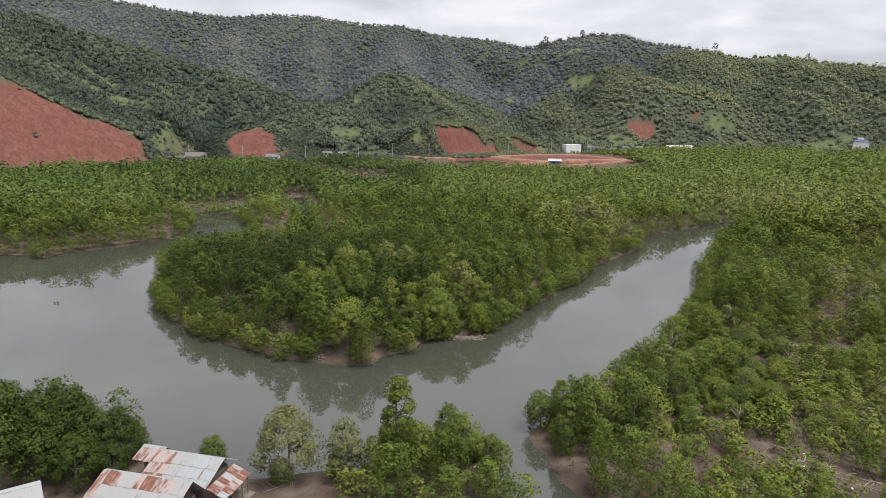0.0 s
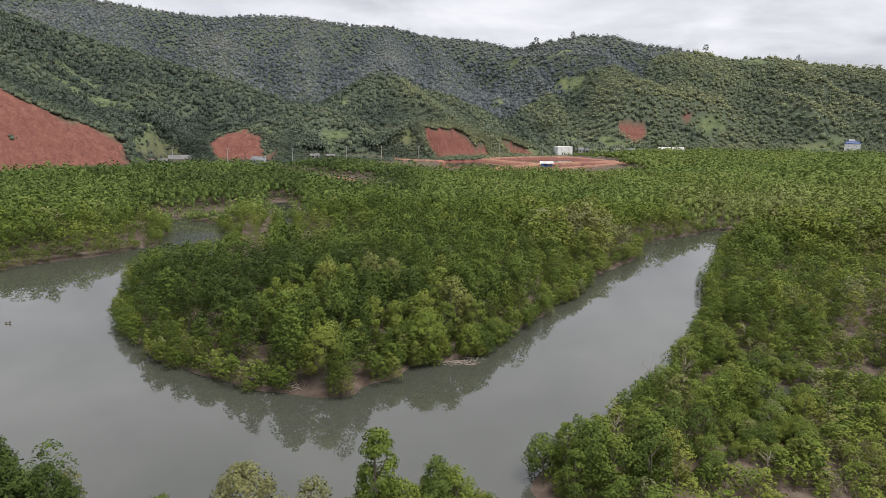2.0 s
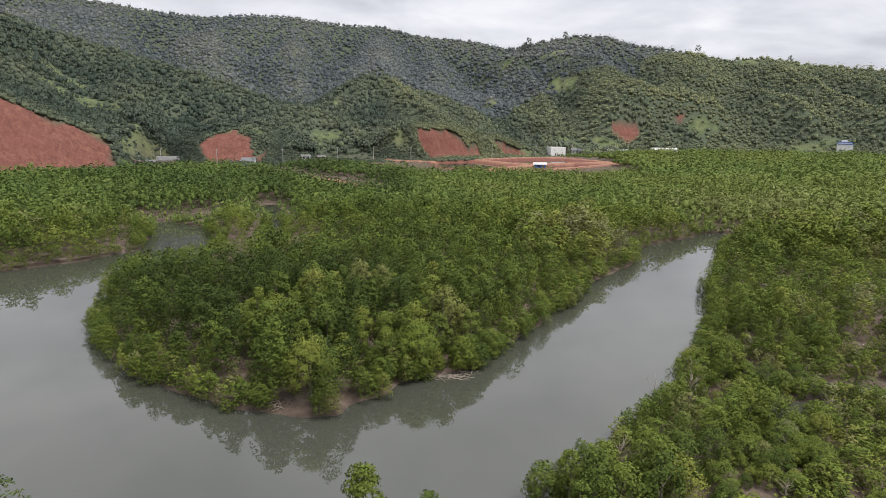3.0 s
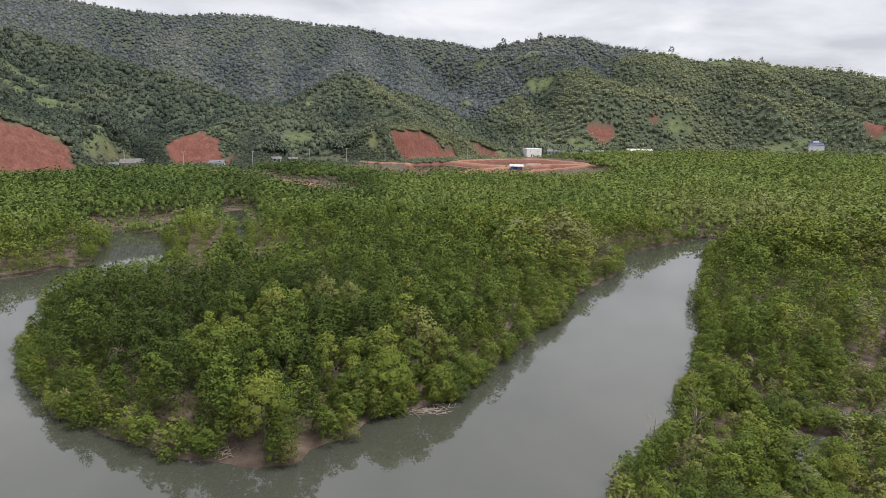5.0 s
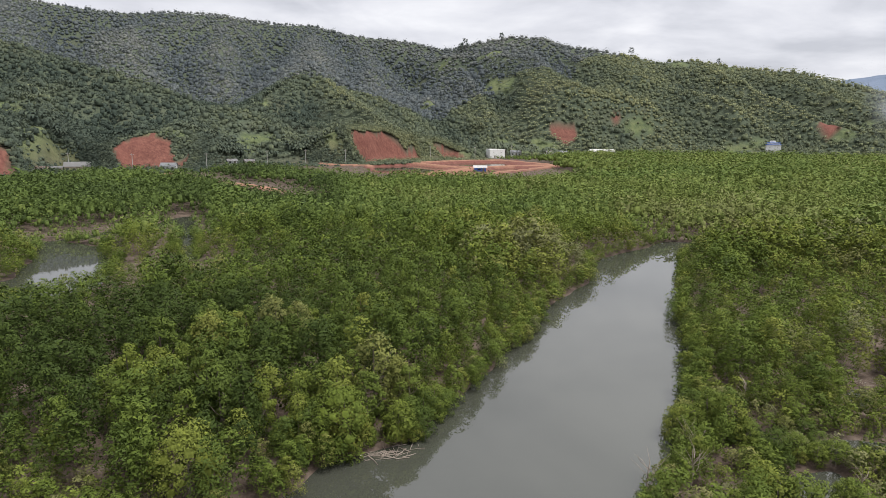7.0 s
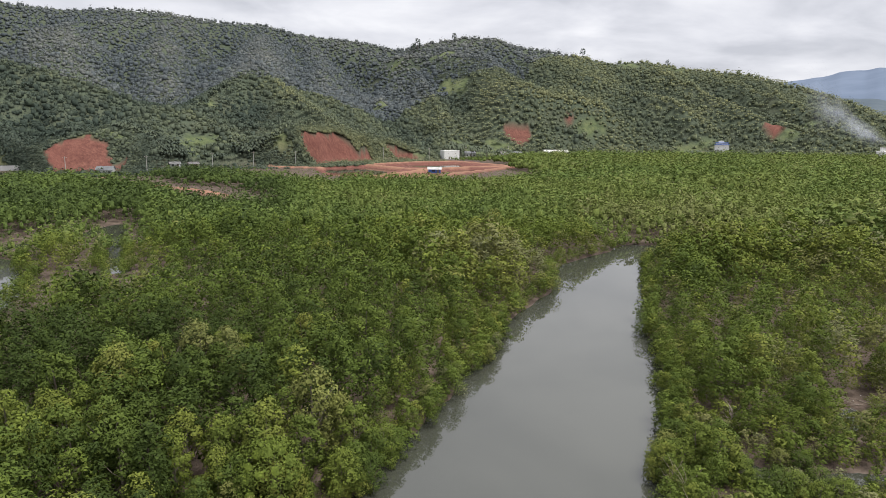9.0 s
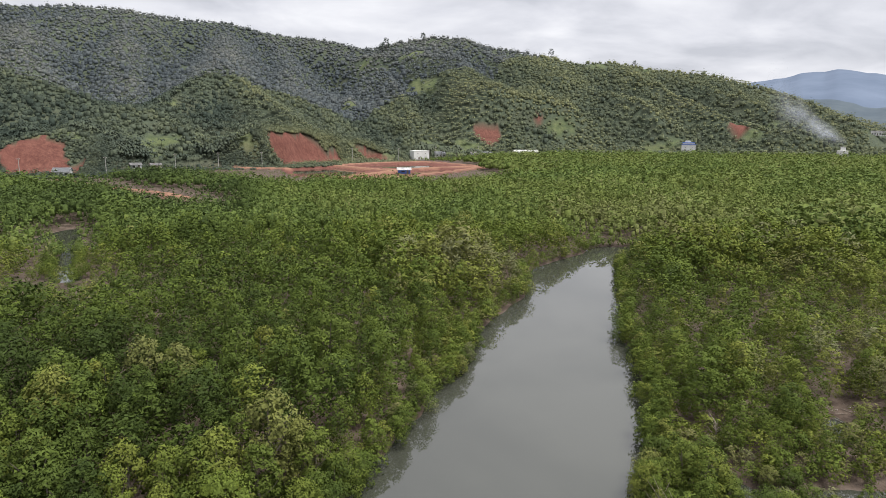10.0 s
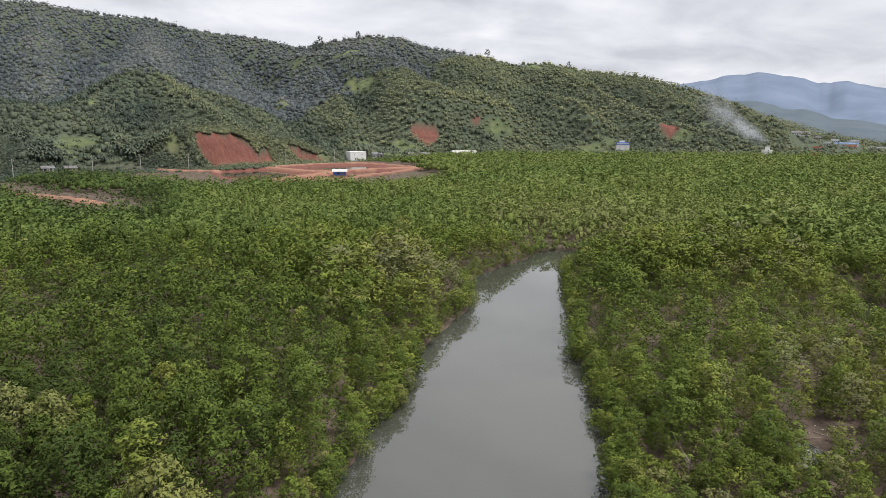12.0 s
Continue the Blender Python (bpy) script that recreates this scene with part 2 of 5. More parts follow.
# the river: far bank, creek mouth, round the wooded point, up the reach, back down the near bank
RIVER = [(-420, 122), (-120, 128), (-65, 128), (-59, 128), (-56, 125), (-53, 130), (-43, 137), (-37, 146),
         (-38, 154), (-40, 168), (-43, 178), (-38, 181), (-30, 172), (-22, 153), (-22, 137), (-32, 129),
         (-32, 113), (-29, 98), (-24, 86), (-18, 78), (-14, 74), (-8, 70), (-5, 69), (-2, 67), (2, 67), (3, 70), (6, 71),
         (8, 74), (15, 76), (20, 82), (24, 86), (29, 92), (30, 95), (35, 99)]
RIVER += [(38, 104), (41, 110), (50, 118), (55, 123), (63, 137), (68, 142), (82, 150), (92, 156), (105, 152), (114, 147),
          (100, 147), (90, 143), (85, 141), (78, 131), (72, 121), (65, 112), (60, 105), (56, 98), (51, 90), (47, 83),
          (43, 78), (39, 73), (34, 67), (28, 61), (22, 56), (17, 53), (14, 50), (15, 44), (18, 35), (12.5, 34), (10, 41),
          (10.8, 48), (6, 48), (0, 46), (-8, 46), (-13, 48), (-17, 50.5), (-24, 53), (-36, 55), (-60, 52), (-420, 40)]
CREEKS = [([(-43, 178), (-36, 186), (-24, 200), (-18, 215)], 2.0), ([(-19, 214), (-15, 190), (-11, 158)], 2.0),
          ([(43.4, 73.6), (44.6, 71), (45.9, 68.8), (48.4, 67.9), (51, 67.4), (56, 64.5), (63, 60)], 1.0),
          ([(40, 60.6), (42.2, 62.8), (45.6, 63.4)], 1.3), ([(58.5, 74), (60, 75.4), (62, 76.4)], 0.7), ([(100, 91), (106, 97), (113, 104)], 1.8), ([(94, 136), (97, 137)], 1.3)]
# fish ponds behind red earth bunds
PONDS = [[(58, 412), (60, 366), (76, 344), (88, 372), (104, 392), (90, 426)],
         [(82, 352), (104, 352), (120, 380), (112, 388)],
         [(116, 356), (150, 376), (146, 398), (128, 388)],
         [(100, 430), (128, 396), (150, 404), (158, 450), (126, 446)]]
BUNDS = [[(34, 424), (46, 417), (60, 410)], [(91, 434), (106, 393), (118, 386)], [(118, 387), (77, 344), (95, 336)],
         [(92, 436), (126, 456), (161, 462), (178, 404), (150, 376), (112, 345), (95, 334), (77, 342)],
         [(120, 390), (150, 402), (178, 404)], [(-43, 354), (-19, 313), (0, 287), (7, 270)]]
EARTH = [(62, 428), (56, 405), (56, 362), (74, 336), (96, 330), (130, 350), (184, 402), (172, 462), (126, 458), (96, 440), (84, 428)]
FOOT = [(-4500, 250), (-900, 250), (-300, 240), (-170, 282), (-105, 346), (-100, 398), (-75, 388), (-38, 390), (0, 425), (55, 437),
        (100, 470), (125, 490), (150, 487), (200, 525), (262, 548), (340, 535), (420, 512), (520, 450), (620, 425), (760, 385),
        (1000, 300), (1500, 200), (4500, 0), (4500, 4500), (-4500, 4500)]
# crests of the hills: x, y, height
RIDGES = [
    ([(-420, 900, 184), (-285, 950, 169), (-220, 950, 161), (-155, 950, 157), (-110, 945, 162), (-51, 945, 160), (10, 945, 153),
      (62, 948, 153), (92, 940, 146), (120, 915, 137), (170, 870, 129), (212, 808, 113), (238, 780, 119), (279, 750, 125),
      (310, 752, 125), (330, 741, 116), (365, 730, 112), (407, 722, 104)], 0.50),
    ([(407, 722, 104), (430, 708, 98), (470, 696, 101), (500, 688, 96), (558, 641, 87), (623, 637, 77), (720, 650, 61),
      (768, 600, 38), (815, 560, 20), (880, 520, 9)], 0.42),
    ([(-285, 950, 160), (-300, 700, 122), (-238, 551, 98), (-162, 547, 76), (-87, 523, 55), (-27, 489, 33), (10, 462, 17)], 0.42),
    ([(-238, 551, 98), (-225, 440, 80), (-190, 358, 56), (-158, 332, 42), (-128, 336, 27), (-112, 352, 14)], 0.5),
    ([(50, 447, 24), (76, 464, 22), (110, 484, 9)], 0.4), ([(122, 499, 15), (146, 495, 5)], 0.4),
    ([(-76, 404, 11), (-57, 403, 18), (-38, 406, 9)], 0.5), ([(-56, 404, 20), (-40, 440, 24), (-27, 489, 33)], 0.4),
    ([(238, 557, 16), (250, 562, 26), (264, 562, 27)], 0.5),
    ([(62, 948, 145), (50, 780, 105), (39, 620, 73), (60, 540, 46), (82, 485, 24)], 0.52),
    ([(39, 620, 73), (2, 540, 46), (-14, 478, 29)], 0.52),
    ([(279, 750, 118), (270, 650, 80), (255, 580, 42), (246, 560, 30)], 0.55),
    ([(330, 741, 108), (335, 640, 66), (322, 560, 26)], 0.55),
    ([(407, 722, 96), (404, 620, 60), (392, 550, 26)], 0.55),
    ([(500, 688, 88), (516, 580, 44), (530, 500, 15)], 0.5),
    ([(623, 637, 70), (640, 560, 42), (640, 500, 18)], 0.45),
    ([(610, 500, 15), (660, 506, 18), (710, 508, 18), (780, 500, 13)], 0.16),
    ([(-420, 900, 176), (-430, 600, 130), (-400, 400, 80)], 0.4),
    ([(-285, 950, 164), (-262, 800, 124), (-236, 680, 96)], 0.5), ([(-155, 950, 152), (-140, 820, 116), (-122, 700, 80), (-105, 620, 50)], 0.52),
    ([(-51, 945, 154), (-48, 820, 112), (-38, 700, 72), (-28, 600, 42)], 0.52), ([(120, 915, 132), (118, 800, 96), (100, 690, 66), (96, 590, 44)], 0.52),
    ([(212, 808, 108), (205, 720, 84), (196, 640, 58), (188, 560, 24)], 0.55), ([(470, 696, 96), (462, 600, 56), (455, 525, 18)], 0.52),
    ([(558, 641, 82), (580, 560, 46), (585, 500, 18)], 0.5)]
# slopes cut away for building land: foot from, foot to, height of the bench, steepness, depth
CUTS = [((-200, 255), (-98, 352), 1.5, 1.05, 60), ((52, 434), (108, 474), 1.5, 2.4, 22), ((122, 490), (144, 487), 1.5, 1.6, 18),
        ((-74, 389), (-36, 391), 2.0, 0.9, 34)]
OVERGROWN = [(-56, 408, 24, 8, 0.45), (-43, 398, 6, 5, 0.25), (-64, 394, 5, 4, 0.2), (98, 478, 9, 6, 0.1)]       # x, y, half-width, half-depth, extra grass
# bare spots on the slopes: x, y, half-width, half-depth
SCARS = [(258, 571, 14, 9), (314, 578, 11, 4), (491, 518, 9, 9)]


def cut_level(x, y):
    """The height of the excavated faces; very high where nothing is dug away."""
    low = np.full(np.shape(x), 1e6)
    for (x0, y0), (x1, y1), base, steep, deep in CUTS:
        length = math.hypot(x1 - x0, y1 - y0)
        ux, uy = (x1 - x0) / length, (y1 - y0) / length
        along, back = (x - x0) * ux + (y - y0) * uy, -(x - x0) * uy + (y - y0) * ux
        back = back + 2.2 * (value_noise(x, y, 7, 3) - 0.5) + 4.0 * (value_noise(x, y, 19, 4) - 0.5)
        margin = min(8, 0.16 * length)
        side = np.maximum(np.maximum(margin - along, along - length + margin), 0) + 3 * (value_noise(x, y, 9, 23) - 0.5)
        face = base + np.maximum(back, 0) * steep + np.maximum(side, 0) * steep * 0.9
        ok = (along > -24) & (along < length + 24) & (back > -9) & (back < deep)
        low = np.where(ok, np.minimum(low, face), low)
    return low


# grassy clearings on the slopes: x, y, half-width, half-depth
CLEARINGS = [(221, 550, 30, 13), (406, 530, 27, 11), (-150, 428, 22, 14), (-59, 416, 17, 9), (112, 484, 9, 7), (38, 442, 10, 7), (236, 715, 11, 16),
             (224, 655, 12, 13), (451, 690, 12, 8), (-5, 452, 14, 9), (330, 570, 16, 9), (500, 505, 14, 8), (150, 640, 9, 12), (-100, 394, 15, 9),
             (-22, 440, 15, 8), (22, 447, 13, 7), (-78, 420, 14, 9), (-170, 470, 18, 9)]


def meadow(x, y, foot):
    """How far the slope is open grass: the named clearings and scattered small ones."""
    open_land = step(0.80, 0.88, value_noise(x, y, 38, 16) * 0.6 + value_noise(x, y, 15, 17) * 0.4) * (foot < 260)
    ragged = 0.9 * (value_noise(x, y, 8, 41) - 0.5) + 1.0 * (value_noise(x, y, 19, 42) - 0.5)
    for cx, cy, rx, ry in CLEARINGS:
        open_land = np.maximum(open_land, step(1.1, 0.7, np.hypot((x - cx) / rx, (y - cy) / ry) + ragged))
    return open_land


def hill_level(x, y):
    top = np.zeros(np.shape(x))
    fold = np.abs(value_noise(x + 0.3 * y, y * 0.45, 58, 1) - 0.5) * 2
    small = np.abs(value_noise(x - 0.2 * y, y * 0.6, 24, 2) - 0.5) * 2
    for line, slope in RIDGES:
        d, _ = line_distance(x, y, line)
        rough = step(6, 80, d)
        h = np.full(np.shape(x), -1e3)
        for k in range(len(line) - 1):
            near, z = line_distance(x, y, line[k:k + 2])
            h = np.maximum(h, z - slope * near)
        h = h + rough * (8 - 26 * fold - 8 * small)
        top = np.logaddexp(top / 4, h / 4) * 4
    return top - 2.5


PALE = []                  # the crowns of the pond banks, for the last places asked about


def ground_level(x, y):
    """Height of the ground, whether it is dug red earth, and how far it lies from the river's edge (positive on land)."""
    x, y = np.asarray(x, float), np.asarray(y, float)
    shore = -depth_in(x, y, RIVER)
    for line, half in CREEKS:
        shore = np.minimum(shore, line_distance(x, y, line)[0] - half * (0.6 + 0.8 * value_noise(x, y, 5, 9)))
    shore = shore + 1.6 * (value_noise(x, y, 4.5, 5) - 0.5)
    flat = 0.35 + 0.5 * value_noise(x, y, 14, 6) * step(0, 6, shore)
    z = np.where(shore > 0, np.minimum(flat, -0.05 + 0.4 * shore), np.maximum(-2.0, -0.05 + 0.4 * shore))
    red = inside(x, y, EARTH).astype(float)
    pond, pale = np.full(np.shape(x), -1e3), np.zeros(np.shape(x))
    for p in PONDS:
        pond = np.maximum(pond, depth_in(x, y, p))
    z = np.where(pond > 0, np.minimum(z, np.maximum(-1.0, 0.3 - 0.4 * pond)), z + 0.5 * red)
    for line in BUNDS:
        d, _ = line_distance(x, y, line)
        bank = 1.7 * (1 - step(1.2, 4.0, d))
        z, red = np.where(d < 4, np.maximum(z, bank), z), np.maximum(red, (d < 3.4) * 1.0)
        pale = np.maximum(pale, 1 - step(1.8, 3.6, d))
    foot = depth_in(x, y, FOOT)
    ramp = np.full(np.shape(x), 58.0)
    for p, q, _, _, deep in CUTS:
        ramp = np.minimum(ramp, 6 + 52 * step(deep * 0.6, deep * 0.6 + 75, line_distance(x, y, [p, q])[0]))
    hill = hill_level(x, y) * step(0, 1, (foot + 6) / (ramp + 6)) + 1.2 * step(-25, 10, foot)
    z = np.where(foot > -25, np.maximum(z, hill), z)
    cut = cut_level(x, y)
    grassy = np.full(np.shape(x), 0.17)
    for gx, gy, rx, ry, more in OVERGROWN:
        grassy = grassy + more * step(1.6, 0.5, np.hypot((x - gx) / rx, (y - gy) / ry))
    red = np.maximum(red, (cut < z + 0.3) & (foot > -12) & (value_noise(x, y, 6, 21) * 0.6 + value_noise(x, y, 15, 22) * 0.4 > grassy))
    for sx, sy, rx, ry in SCARS:
        red = np.maximum(red, np.hypot((x - sx) / rx, (y - sy) / ry) < 0.75 + 0.4 * value_noise(x, y, 6, 8))
    PALE[:] = [pale]
    return np.minimum(z, cut), red, np.where(pond > -1, -1.0, shore), foot


# ---- ground, water, distance ----
def axis(dense0, dense1, fine, mid0, mid1, coarse, end0, end1, near0, near1):
    """Grid lines: fine in one stretch, coarser round it, then ever wider to the ends."""
    a = list(np.arange(dense0, dense1 + 0.01, fine))
    up, down = [a[-1]], [a[0]]
    while up[-1] < end1:
        s = up[-1]
        grow = fine + (coarse - fine) * min(1, (s - dense1) / 90) if s < mid1 else coarse + (s - mid1) * 0.16
        grow = min(grow, 3.6) if near0 < s < near1 else grow
        up.append(s + grow)
    while down[-1] > end0:
        s = down[-1]
        grow = fine + (coarse - fine) * min(1, (dense0 - s) / 90) if s > mid0 else coarse + (mid0 - s) * 0.16
        down.append(s - grow)
    return np.array(down[:0:-1] + a + up[1:])


def build_ground():
    gx = axis(-70, 118, 1.3, -440, 900, 7.0, -4600, 4600, 118, 272)
    gy = axis(34, 182, 1.3, 0, 985, 7.5, -600, 4600, 375, 572)
    x, y = (g.ravel() for g in np.meshgrid(gx, gy))
    z, red, shore, foot = ground_level(x, y)
    n = len(gx)
    i = (np.arange(len(gy) - 1)[:, None] * n + np.arange(n - 1)).ravel()
    me = array_mesh("ground", np.stack([x, y, z], 1), np.stack([i, i + 1, i + n + 1, i + n], 1), [m_ground],
                   points={"pale": PALE[0], "red": red, "hill": step(-14, 8, foot), "meadow": meadow(x, y, foot)}, smooth=True)
    tagged(new("ground", me), "brown tidal mud rising to green hills with dug red slopes", "ground", kind="structure")


build_ground()


def build_sheet(name, x0, y0, x1, y1, z, mat, label):
    v = np.array([(x0, y0, z), (x1, y0, z), (x1, y1, z), (x0, y1, z)])
    tagged(new(name, array_mesh(name, v, np.array([[0, 1, 2, 3]]), [mat])), label, "water", kind="structure")


build_sheet("water", -430, 15, 150, 232, 0.0, m_water, "calm grey-green silty tidal river water")
build_sheet("pond_water", 45, 325, 190, 470, 0.02, m_pond, "still brown water in earth-banked fish ponds")


def build_range(name, crest, depth, mat, label):
    """A far range: a crest line with folded slopes down to the plain in front of it."""
    pts = np.array(crest, float)
    s = np.linspace(0, len(pts) - 1, 160)
    line = np.stack([np.interp(s, np.arange(len(pts)), pts[:, k]) for k in range(3)], 1)
    line[:, 2] += 7 * (value_noise(s * 40, s * 0, 22, 11) - 0.5) + 7 * (value_noise(s * 40, s * 0, 9, 12) - 0.5)
    away = line[:, :2] / np.linalg.norm(line[:, :2], axis=1)[:, None]
    rows = []
    for k in np.linspace(0, 1, 14):
        fold = value_noise(s * 30, s * 0 + k * 60, 26, 13) - 0.5
        r = line.copy()
        r[:, :2] -= away * (k * depth * (1 + 0.25 * fold))[:, None]
        r[:, 2] = line[:, 2] * (1 - k) ** 1.15 + fold * 40 * k * (1 - k) - 3 * k
        rows.append(r)
    v, n = np.concatenate(rows), len(s)
    i = (np.arange(13)[:, None] * n + np.arange(n - 1)).ravel()
    me = array_mesh(name, v, np.stack([i, i + n, i + n + 1, i + 1], 1), [mat], smooth=True)
    tagged(new(name, me), label, "mountain", kind="structure")


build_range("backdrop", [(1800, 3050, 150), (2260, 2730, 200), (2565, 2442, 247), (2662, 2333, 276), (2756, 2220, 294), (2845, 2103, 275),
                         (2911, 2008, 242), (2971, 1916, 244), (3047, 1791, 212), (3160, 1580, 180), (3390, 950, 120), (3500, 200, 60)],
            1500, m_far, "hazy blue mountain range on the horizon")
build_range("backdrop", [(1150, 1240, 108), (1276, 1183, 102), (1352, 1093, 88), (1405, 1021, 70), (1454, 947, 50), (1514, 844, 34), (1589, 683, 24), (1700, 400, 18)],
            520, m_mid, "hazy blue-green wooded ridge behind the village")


# ---- trees ----
KNOB = np.array([(-1, -1, -0.6), (1, -1, -0.6), (1, 1, -0.6), (-1, 1, -0.6), (-0.8, -0.8, 0.75), (0.8, -0.8, 0.75), (0.8, 0.8, 0.75), (-0.8, 0.8, 0.75)]) * 0.66
KNOB_FACES = np.array([(4, 5, 6), (4, 6, 7), (0, 1, 5), (0, 5, 4), (1, 2, 6), (1, 6, 5), (2, 3, 7), (2, 7, 6), (3, 0, 4), (3, 4, 7)])


def unit(v):
    return v / np.maximum(np.linalg.norm(v, axis=-1, keepdims=True), 1e-6)


def crown_shape(rng, tufts, leaves, leaf, slim=0.30, low=0.10, size=0.40, core=0, solid=1.0, solid_core=0.72, hollow=0.7, point=0.18, tilt=0.45):
    """A crown for a tree of height 1: leafy tufts over an egg-shaped heart. Gives corners, faces and rounded normals."""
    mid, half = (1 + low) / 2, (1 - low) / 2
    vs, qs, ns, base = [], [], [], 0
    swell = lambda p: unit((p - np.array([0, 0, mid - 0.35 * half])) / np.array([slim, slim, half]) ** 1.5)

    def knob(at, scale):
        nonlocal base
        a = rng.random() * 6.283
        turn = np.array([[math.cos(a), -math.sin(a), 0], [math.sin(a), math.cos(a), 0], [0, 0, 1]])
        v = (KNOB * (1 + 0.35 * (rng.random((8, 3)) - 0.5))) @ turn.T * scale + at
        vs.append(v)
        ns.append(unit(swell(v) + 0.6 * unit(v - at)))
        qs.append(KNOB_FACES + base)
        base += 8

    for k in range(core):
        h = (k + 0.5) / core * 2 - 1
        wide = slim * solid_core * (1.15 - 0.3 * (k + 1) / core)
        knob(np.array([rng.normal() * slim * 0.08, rng.normal() * slim * 0.08, mid - 0.1 * half + h * half * 0.6]), np.array([wide, wide, half * (0.8 if core == 1 else 1.2 / core)]))
    for k in range(tufts):
        h = 1 - 1.55 * (k + 0.5) / tufts + rng.normal() * 0.08      # 1 at the crown's top, lower towards its skirt
        h = float(np.clip(h, -0.75, 0.97))
        a = k * 2.4 + rng.normal() * 0.35
        r = math.sqrt(1 - h * h) * (1 - point * h) * rng.uniform(hollow, 1.02)
        out = np.array([math.cos(a) * r, math.sin(a) * r, h])
        at = np.array([out[0] * slim * 0.86, out[1] * slim * 0.86, mid + h * half * 0.88])
        s = slim * size * rng.uniform(0.75, 1.3)
        if solid:
            knob(at, np.array([s, s, s * 1.05]) * solid)
        if leaves:
            d = unit(rng.normal(size=(leaves, 3)) + out * 0.8 + np.array([0, 0, 0.45]))
            c = at + d * s * rng.uniform(0.7, 1.25, leaves)[:, None]
            n = unit(d + rng.normal(size=(leaves, 3)) * tilt + np.array([0, 0, 0.15]))
            u = unit(np.cross(n, rng.normal(size=(leaves, 3))))
            w = np.cross(n, u)
            z = leaf * rng.uniform(0.6, 1.35, leaves)[:, None]
            vs.append(np.stack([c - u * z, c - w * z * 0.75, c + u * z + w * z * 0.55], 1).reshape(-1, 3))
            ns.append(np.repeat(unit(0.55 * swell(c) + 0.6 * d + 0.3 * n), 3, 0))
            qs.append(np.arange(3 * leaves).reshape(-1, 3) + base)
            base += 3 * leaves
    return np.concatenate(vs), np.concatenate(qs), np.concatenate(ns)


def palm_shape(rng, fronds=8):
    """A coconut palm of height 1: a thin trunk and drooping fronds, each folded once."""
    v, q = [], []
    lean = rng.normal(size=2) * 0.06
    for r, z in ((0.016, 0.0), (0.011, 0.72)):
        c = lean * z
        v += [(c[0] + r, c[1], z), (c[0], c[1] + r, z), (c[0] - r, c[1], z), (c[0], c[1] - r, z)]
    q += [(k, (k + 1) % 4, (k + 1) % 4 + 4, k + 4) for k in range(4)]
    top = np.array([lean[0] * 0.72, lean[1] * 0.72, 0.72])
    for k in range(fronds):
        a = k * 6.283 / fronds + rng.random() * 0.5
        out, side = np.array([math.cos(a), math.sin(a), 0]), np.array([-math.sin(a), math.cos(a), 0])
        rise = rng.uniform(0.02, 0.2)
        p = [top, top + out * 0.21 + np.array([0, 0, rise]), top + out * 0.38 + np.array([0, 0, rise * 0.4 - 0.13])]
        w = [0.025, 0.09, 0.02]
        i = len(v)
        for c, s in zip(p, w):
            v += [tuple(c - side * s), tuple(c + side * s)]
        q += [(i, i + 2, i + 3, i + 1), (i + 2, i + 4, i + 5, i + 3)]
    q = np.array(q)
    v = np.array(v)
    return v, np.concatenate([q[:, :3], q[:, [0, 2, 3]]], 1).reshape(-1, 3), unit(unit(v - np.array([0, 0, 0.5])) + np.array([0, 0, 0.5]))


def plant(name, shapes, x, y, z, high, wide, tint, mat, label, category, rng):
    """Many trees as one mass: each takes a shape, a turn, a height and a width."""
    vs, qs, ts, ns, base = [], [], [], [], 0
    which = rng.integers(0, len(shapes), len(x))
    for k, (v, q, n) in enumerate(shapes):
        i = np.flatnonzero(which == k)
        if not len(i):
            continue
        a = rng.random(len(i)) * 6.283
        c, s = np.cos(a)[:, None], np.sin(a)[:, None]
        px = (v[:, 0] * c - v[:, 1] * s) * (high * wide)[i][:, None] + x[i][:, None]
        py = (v[:, 0] * s + v[:, 1] * c) * (high * wide)[i][:, None] + y[i][:, None]
        pz = v[:, 2] * high[i][:, None] + z[i][:, None]
        vs.append(np.stack([px, py, pz], -1).reshape(-1, 3))
        ns.append(np.stack([n[:, 0] * c - n[:, 1] * s, n[:, 0] * s + n[:, 1] * c, n[:, 2] + 0 * c], -1).reshape(-1, 3))
        qs.append((q[None] + (base + np.arange(len(i)) * len(v))[:, None, None]).reshape(-1, 3))
        ts.append(np.repeat(tint[i], len(q)))
        base += len(i) * len(v)
    me = array_mesh(name, np.concatenate(vs), np.concatenate(qs), [mat], faces={"tint": np.concatenate(ts)}, smooth=True, normals=np.concatenate(ns))
    return tagged(new(name, me), label, category, kind="stuff")


def jittered(rng, x0, y0, x1, y1, gap):
    gx, gy = np.meshgrid(np.arange(x0, x1, gap), np.arange(y0, y1, gap))
    x, y = gx.ravel(), gy.ravel()
    return x + rng.uniform(-0.48, 0.48, len(x)) * gap, y + rng.uniform(-0.48, 0.48, len(y)) * gap


